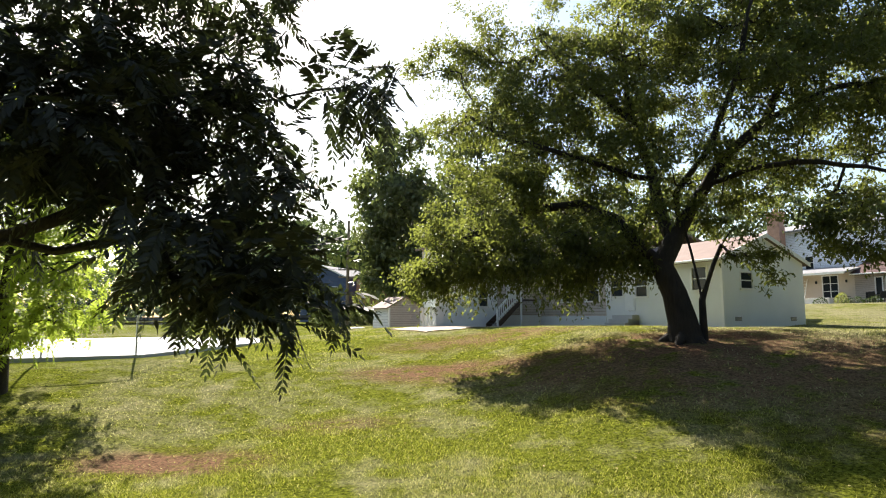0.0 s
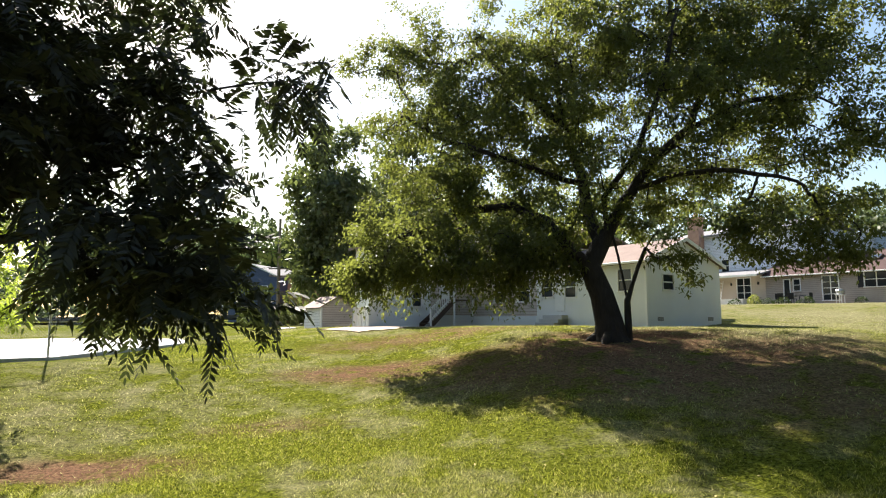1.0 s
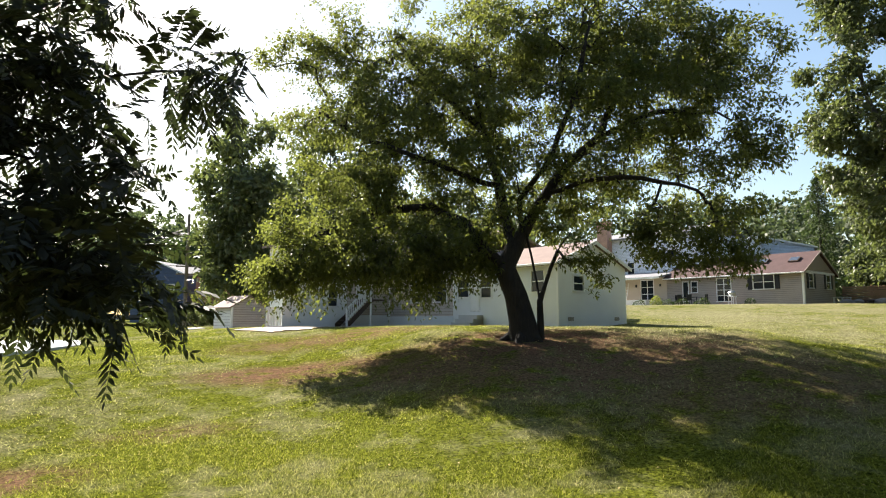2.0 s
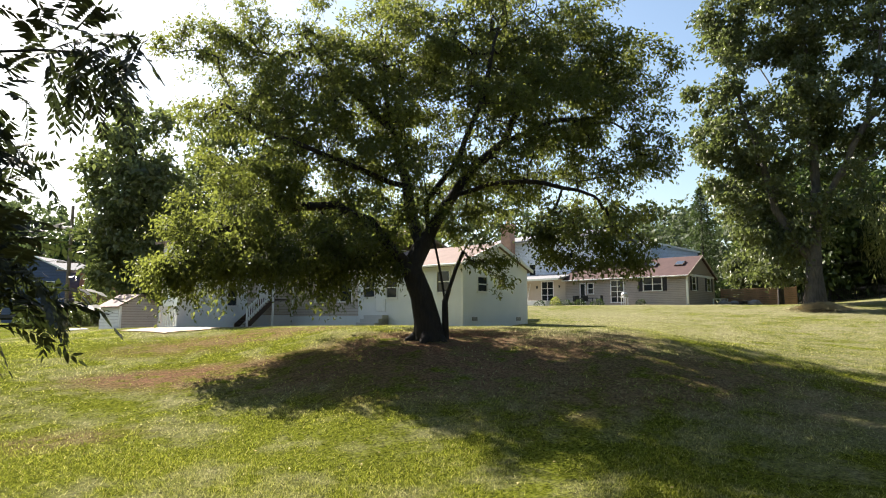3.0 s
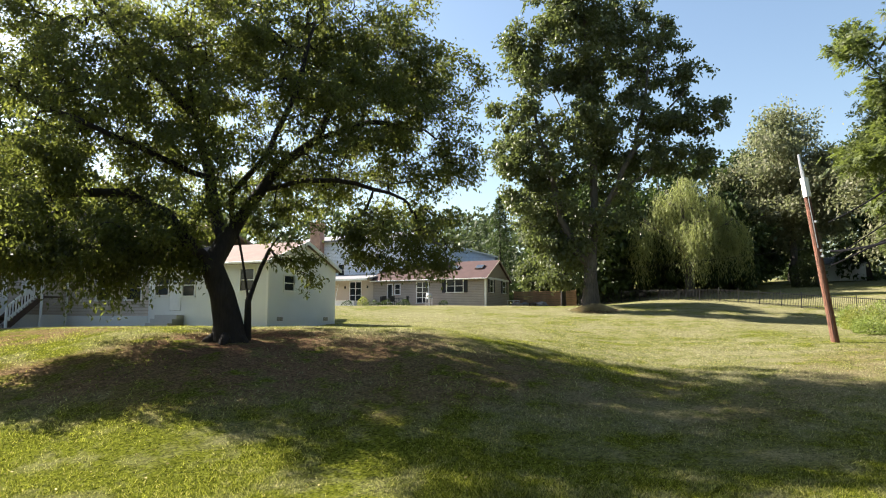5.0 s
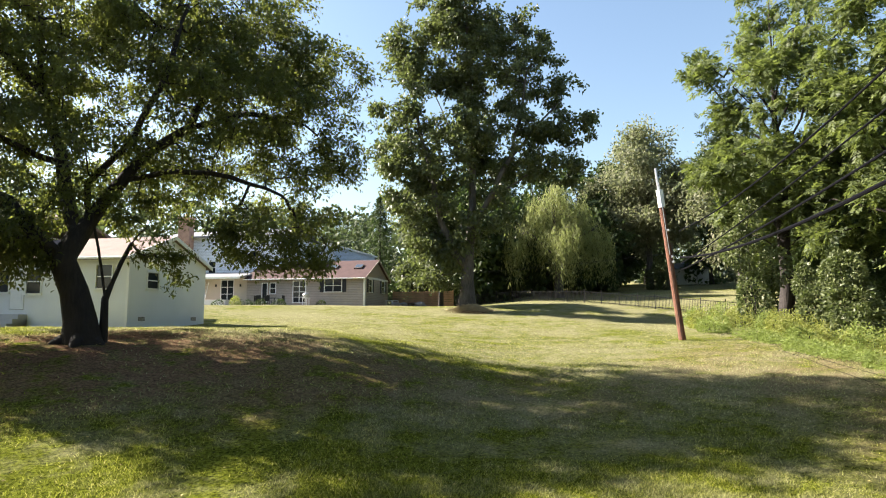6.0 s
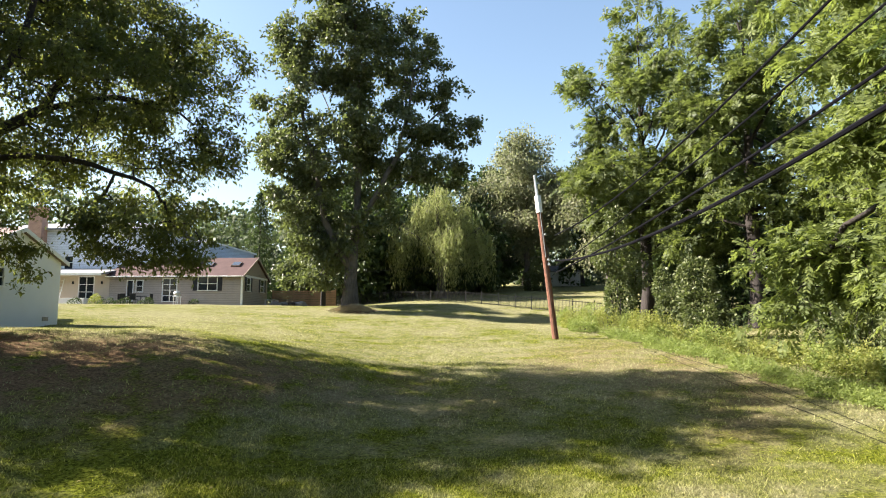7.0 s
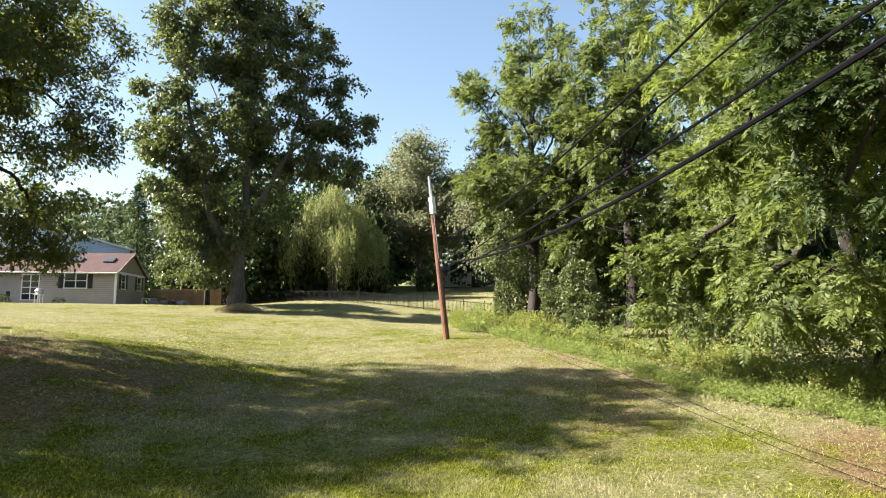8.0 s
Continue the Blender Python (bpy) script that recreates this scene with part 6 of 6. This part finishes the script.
# ivy heaps and brush under the wood
IVY = "ivy-covered thickets under the wood"
leaf_heap("ivy_thicket", 32.0, 3.2, "rounded thicket overgrown with ivy", "thicket", [(0, 0, 1.4, 1.2, 1.2, 1.5), (0.1, 0.3, 3.0, 0.9, 0.9, 1.0), (-0.8, -0.6, 0.9, 0.9, 0.9, 0.9)], 5200, 0.2, LEAF_IVY, 61, group=IVY)
leaf_heap("ivy_thicket", 38.5, 8.4, "tall thicket overgrown with ivy", "thicket", [(0, 0, 1.6, 1.1, 1.0, 1.8), (0.6, -0.9, 3.4, 0.8, 0.8, 1.3), (-0.2, 0.7, 4.6, 0.9, 0.9, 1.3), (0.3, 0.3, 6.4, 0.7, 0.7, 1.1)], 5200, 0.22, LEAF_IVY, 62, group=IVY)
leaf_heap("ivy_thicket", 36.5, 5.2, "tall thicket overgrown with ivy", "thicket", [(0, 0, 1.1, 0.8, 0.8, 1.3), (0.8, 0.5, 2.6, 0.6, 0.6, 1.0)], 2400, 0.22, LEAF_IVY, 63, group=IVY)
leaf_heap("ivy_thicket", 28.4, -1.8, "low thicket of ivy and saplings", "thicket", [(0, 0, 1.2, 1.3, 1.2, 1.4), (-0.9, -0.8, 0.8, 1.0, 1.0, 0.9), (0.6, -1.6, 1.6, 1.2, 1.2, 1.6)], 5200, 0.19, LEAF_IVY, 64, group=IVY)
leaf_heap("ivy_thicket", 23.6, -5.0, "low thicket of ivy and saplings", "thicket", [(0, 0, 1.1, 1.2, 1.2, 1.2), (-1.2, -0.6, 0.9, 1.1, 1.0, 1.0), (1.2, 1.0, 1.3, 1.2, 1.2, 1.4)], 5200, 0.17, LEAF_IVY, 65, group=IVY)
leaf_heap("ivy_thicket", 20.4, -8.4, "tall thicket of ivy and saplings", "thicket", [(0, 0, 1.6, 1.3, 1.3, 1.7), (0.8, -0.8, 3.2, 1.2, 1.2, 1.5), (-0.5, -1.4, 1.2, 1.2, 1.2, 1.2)], 6000, 0.17, LEAF_IVY, 66, group=IVY)
# undergrowth leaves coloured dark in place of the shade under the trees
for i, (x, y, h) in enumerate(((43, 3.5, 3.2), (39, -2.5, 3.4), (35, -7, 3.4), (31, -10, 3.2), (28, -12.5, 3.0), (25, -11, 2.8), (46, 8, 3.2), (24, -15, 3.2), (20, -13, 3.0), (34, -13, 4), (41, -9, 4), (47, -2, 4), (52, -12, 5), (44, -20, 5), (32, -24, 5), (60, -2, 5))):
    leaf_heap("undergrowth", x, y, "undergrowth inside the wood, shade put into its leaf colour", "thicket", [(0, 0, h * 0.45, 2.4, 2.2, h * 0.55), (1.8, 1.2, h * 0.6, 2.2, 2.0, h * 0.6), (-1.6, -1.2, h * 0.4, 2.0, 2.0, h * 0.5)], 2600, 0.36, LEAF_DARK_SHADED, 200 + i, group="undergrowth of the wood")
BRUSH = "yellow-green brush at the lawn's edge"
rb = random.Random(5)


def along(line, f):
    """A place at the share f of a broken line."""
    k = min(int(f * (len(line) - 1)), len(line) - 2)
    g = f * (len(line) - 1) - k
    return line[k][0] + (line[k + 1][0] - line[k][0]) * g + rb.uniform(-0.35, 0.35), line[k][1] + (line[k + 1][1] - line[k][1]) * g + rb.uniform(-0.35, 0.35)


for i in range(20):
    f = i / 19
    bx, by = along([(36.5, 7.0), (32.3, 4.6), (28.2, 1.6), (23.4, -2.0), (21.2, -4.0), (19.6, -5.8), (17.6, -7.4)], f)
    hh = rb.uniform(0.4, 0.82)
    leaf_heap("brush", bx, by, "low yellow-green weeds and brush", "brush", [(0, 0, hh * 0.45, 1.2, 1.1, hh), (0.9, 0.6, hh * 0.5, 0.9, 0.9, hh * 1.1), (-0.9, -0.2, hh * 0.3, 0.9, 0.8, hh * 0.7), (0.3, -0.9, 0.15, 1.0, 0.9, hh * 0.5)],
              int(3200 + 3000 * f), 0.105 - 0.025 * f, LEAF_BRUSH if i % 3 else LEAF_WEED, 70 + i, group=BRUSH, hollow=0.55)
for i, (bx, by, hh) in enumerate(((34.6, 9.6, 0.6), (36.4, 10.6, 0.8), (38.4, 11.4, 0.9), (37.6, 9.0, 0.9), (40.2, 10.4, 1.1))):
    leaf_heap("brush", bx, by, "low yellow-green weeds behind the leaning pole", "brush", [(0, 0, hh * 0.4, 1.1, 1.0, hh), (0.8, 0.5, hh * 0.4, 0.9, 0.8, hh * 0.9), (-0.8, -0.3, hh * 0.3, 0.8, 0.8, hh * 0.6)],
              3000, 0.11, LEAF_BRUSH if i % 2 else LEAF_WEED, 260 + i, group=BRUSH, hollow=0.5)
for i in range(20):
    f = i / 19
    bx, by = along([(33.4, 7.4), (30.2, 4.9), (26.4, 2.3), (21.6, -0.8), (19.8, -2.5), (18.5, -4.2), (16.5, -5.8)], f)
    leaf_heap("weeds", bx, by, "low green weeds along the mown edge", "weeds", [(0, 0, 0.0, 1.2, 0.9, 0.34), (0.9, 0.5, 0.02, 1.0, 0.8, 0.42), (-0.9, -0.5, 0.0, 1.1, 0.8, 0.3)],
              int(2600 + 2800 * f), 0.125 - 0.04 * f, LEAF_WEED, 230 + i, group="weeds along the mown edge", hollow=0.2, wide=0.28)
# a heavy dark bough from a tree out of sight, placed to fit the camera's view
LB = (9.0, -13.0, 0.2)
LP = [polar(*p, LB) for p in ((-114, 17.5, 13), (-108.5, 20.0, 13.0), (-105.8, 21.4, 13.2), (-101.5, 21.8, 13.6), (-108.2, 17.0, 13), (-103.8, 17.2, 13.4), (-107, 25, 13), (-105, 11, 14))]
tree("bough_tree", LB[0], LB[1], "dark-barked tree with heavy crooked boughs over the brush", [
    [(0, 0, 0), (0.3, 0.6, 2.6), (0.8, 2.0, 4.6), LP[0], LP[1], LP[2], LP[3]], [LP[0], LP[4], LP[5]], [LP[1], LP[6]], [LP[4], LP[7]]],
    [(*LP[3], 1.0, 1.0, 0.6), (*LP[5], 0.9, 0.9, 0.6), (*LP[6], 1.4, 1.4, 0.8), (*LP[7], 0.9, 0.9, 0.7), (*LP[1], 0.9, 0.9, 0.8)], 130, 7, 0, 0.26, LEAF_DARK_SHADED, BARK, 52, spread=0.22, compound=(0.5, 8, 0.13, 0.5), tip_r=0.006, clump=(40, 0.6), hang=0.15)
# trees by the shed and the road
lofty("street_tree", -3.6, 56, "large dark green tree behind the shed", 19.5, 6.6, 620, 26, 0.5, LEAF_BIG, 81, low=0.12, spread=0.42, tufts=(170, 0.9))
lofty("street_tree", 3.5, 62, "large green tree behind the white house", 20, 6.8, 300, 40, 0.5, LEAF_BIG, 82, low=0.15, spread=0.6)
lofty("street_tree", -6, 88, "dark tree beyond the road", 16, 5.5, 220, 40, 0.6, LEAF_DARK_SHADED, 83, low=0.1, spread=0.7)
lofty("street_tree", -13, 98, "dark tree beyond the road", 13, 5.5, 220, 40, 0.6, LEAF_DARK_SHADED, 84, low=0.1, spread=0.7)
lofty("street_tree", -26, 100, "green tree beyond the road", 13, 6, 220, 40, 0.6, LEAF_FAR, 85, low=0.1, spread=0.7)
lofty("lawn_tree", -12.0, 17.1, "sunlit yellow-green tree beside the lower lawn", 8.5, 3.0, 380, 7, 0, LEAF_BRIGHT, 86, low=0.22, compound=(0.45, 6, 0.14), spread=0.3, thin=0.006)
leaf_heap("garden_bush", -8.4, 70, "round sunlit green bush by the road", "bush", [(0, 0, 2.2, 1.7, 1.7, 2.0), (0.5, 0, 1.2, 1.8, 1.6, 1.2)], 3000, 0.26, LEAF_MID, 87)
for i in range(6):
    leaf_heap("hedge_bush", -12.4 + i * 1.25, 63.6 + i * 0.25, "rounded dark green hedge bush by the road", "bush", [(0, 0, 0.9, 1.0, 1.0, 1.0), (0.3, 0.2, 1.2, 0.8, 0.8, 0.8)], 1500, 0.2, LEAF_BIG, 88 + i, group="hedge bushes by the road")


# far wooded ridges
def far_woods():
    rng = np.random.default_rng(99)
    for az0, az1, d0, d1, top0, top1, n, r, leaves, leaf in ((26, 5, 230, 330, 30, 56, 220, 9, 26000, 1.7), (4, -30, 150, 220, 30, 47, 170, 8, 26000, 1.3), (-30, -64, 100, 150, 18, 29, 210, 5.5, 48000, 0.8), (-64, -86, 100, 130, 16, 26, 90, 6, 12000, 1.0), (60, 24, 120, 200, 8, 22, 120, 8, 14000, 1.3)):
        lobes = []
        for _ in range(n):
            f = rng.uniform()
            a, d = radians(rng.uniform(az1, az0)), d0 + (d1 - d0) * f
            s = r * rng.uniform(0.5, 1.1)
            top = top0 + (top1 - top0) * f + rng.uniform(-2, 1.5)
            lobes.append((-d * math.sin(a), d * math.cos(a), top - s, s, s, s * rng.uniform(0.8, 1.4)))
            lobes.append((-d * math.sin(a), d * math.cos(a), top * 0.5, s * 1.1, s * 1.1, s * 1.6))
        P, pick = in_lobes(lobes, leaves, rng, 0.8, (n * 12, r * 0.22))
        C = np.array([l[:3] for l in lobes])[pick]
        D = unit(unit(P - C) + 0.7 * rng.normal(size=P.shape))
        tagged(part("far_woods", mesh_of(*leaf_mesh(P, D, leaf, 0.8, 0.2, rng)), LEAF_FAR), "hazy wooded ridge on the horizon", "woods", kind="stuff")


far_woods()

# the near feathered tree beside the camera
NB = (-5.2, 3.6, 0.0)
NL = [(*polar(az, el, d, NB), r, r, r * 0.75, 0.9 if r > 0.5 else 10.0 if r < 0.15 else 4.0 if r < 0.2 else 1.0) for az, el, d, r in ((30, 20, 4.6, 0.7), (24, 21, 4.5, 0.55), (18.5, 20.5, 4.5, 0.35), (11.5, 22.5, 4.3, 0.17), (8.2, 23.0, 4.2, 0.11), (25.5, 12.5, 4.3, 0.26), (21.5, 9.5, 4.2, 0.38),
      (19.5, 7.8, 4.2, 0.3), (17.5, 8, 4.1, 0.2), (23.5, 6.0, 4.0, 0.2), (20.5, 5.4, 3.95, 0.22), (19, 6.2, 4, 0.16), (25, 9.5, 4.3, 0.16), (35, 17, 4.4, 0.5), (25, 33, 5, 1.0), (36, 32, 5, 1.1), (17, 27, 4.8, 0.35), (6.2, 23.0, 4.2, 0.07), (13.6, 8, 3.95, 0.1), (15, 14.0, 4.2, 0.13), (14.5, 5.6, 3.95, 0.14), (11.8, 6.2, 3.95, 0.08), (21, 5.0, 3.9, 0.16), (20.5, 14.5, 4.3, 0.28), (17.5, 15.5, 4.25, 0.18), (26, 15.5, 4.4, 0.3))]
tree("feathered_tree", NB[0], NB[1], "near tree with hanging feathered leaves, coloured dark for their backlit side", [
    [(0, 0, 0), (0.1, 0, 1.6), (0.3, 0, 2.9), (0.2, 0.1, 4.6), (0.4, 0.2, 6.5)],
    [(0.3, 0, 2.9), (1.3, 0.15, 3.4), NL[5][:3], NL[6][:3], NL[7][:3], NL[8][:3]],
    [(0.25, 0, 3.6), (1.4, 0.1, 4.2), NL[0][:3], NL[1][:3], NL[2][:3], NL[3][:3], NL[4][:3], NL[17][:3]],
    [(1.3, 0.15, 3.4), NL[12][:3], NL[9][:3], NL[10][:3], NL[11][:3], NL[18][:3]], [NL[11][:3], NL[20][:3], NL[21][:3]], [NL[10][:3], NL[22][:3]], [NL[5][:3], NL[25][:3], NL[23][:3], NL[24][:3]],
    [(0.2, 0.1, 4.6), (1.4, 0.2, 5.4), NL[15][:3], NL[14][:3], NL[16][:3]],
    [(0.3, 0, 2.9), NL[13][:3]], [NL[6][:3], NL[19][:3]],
], NL, 740, 3, 0, 0.13, LEAF_BACKLIT, BARK, 101, spread=0.09, compound=(0.36, 10, 0.078, 0.7, 0.29, True), tip_r=0.0018, step=0.3, flare=1.4, clump=(300, 0.2), hang=0.2)

# unseen trees added behind the camera and round the court to block sky light
AROUND = "trees of the wood round the lawn"
for i, (x, y, h) in enumerate(((20, -15, 16), (13, -19, 17), (5, -21, 18), (-3, -20, 17), (-10, -17, 18), (-16, -11, 17), (-20, -3, 17), (-23, 6, 15), (-34, 14, 14), (-44, 26, 13))):
    lofty("wood_tree", x, y, "unseen leafy tree added to block sky light", h + 7, 6.4, 150, 24, 0.9, LEAF_DARK_SHADED, 150 + i, low=0.08, spread=0.6, group=AROUND)


GRASS = grass_mat()
grass()
fallen_leaves()
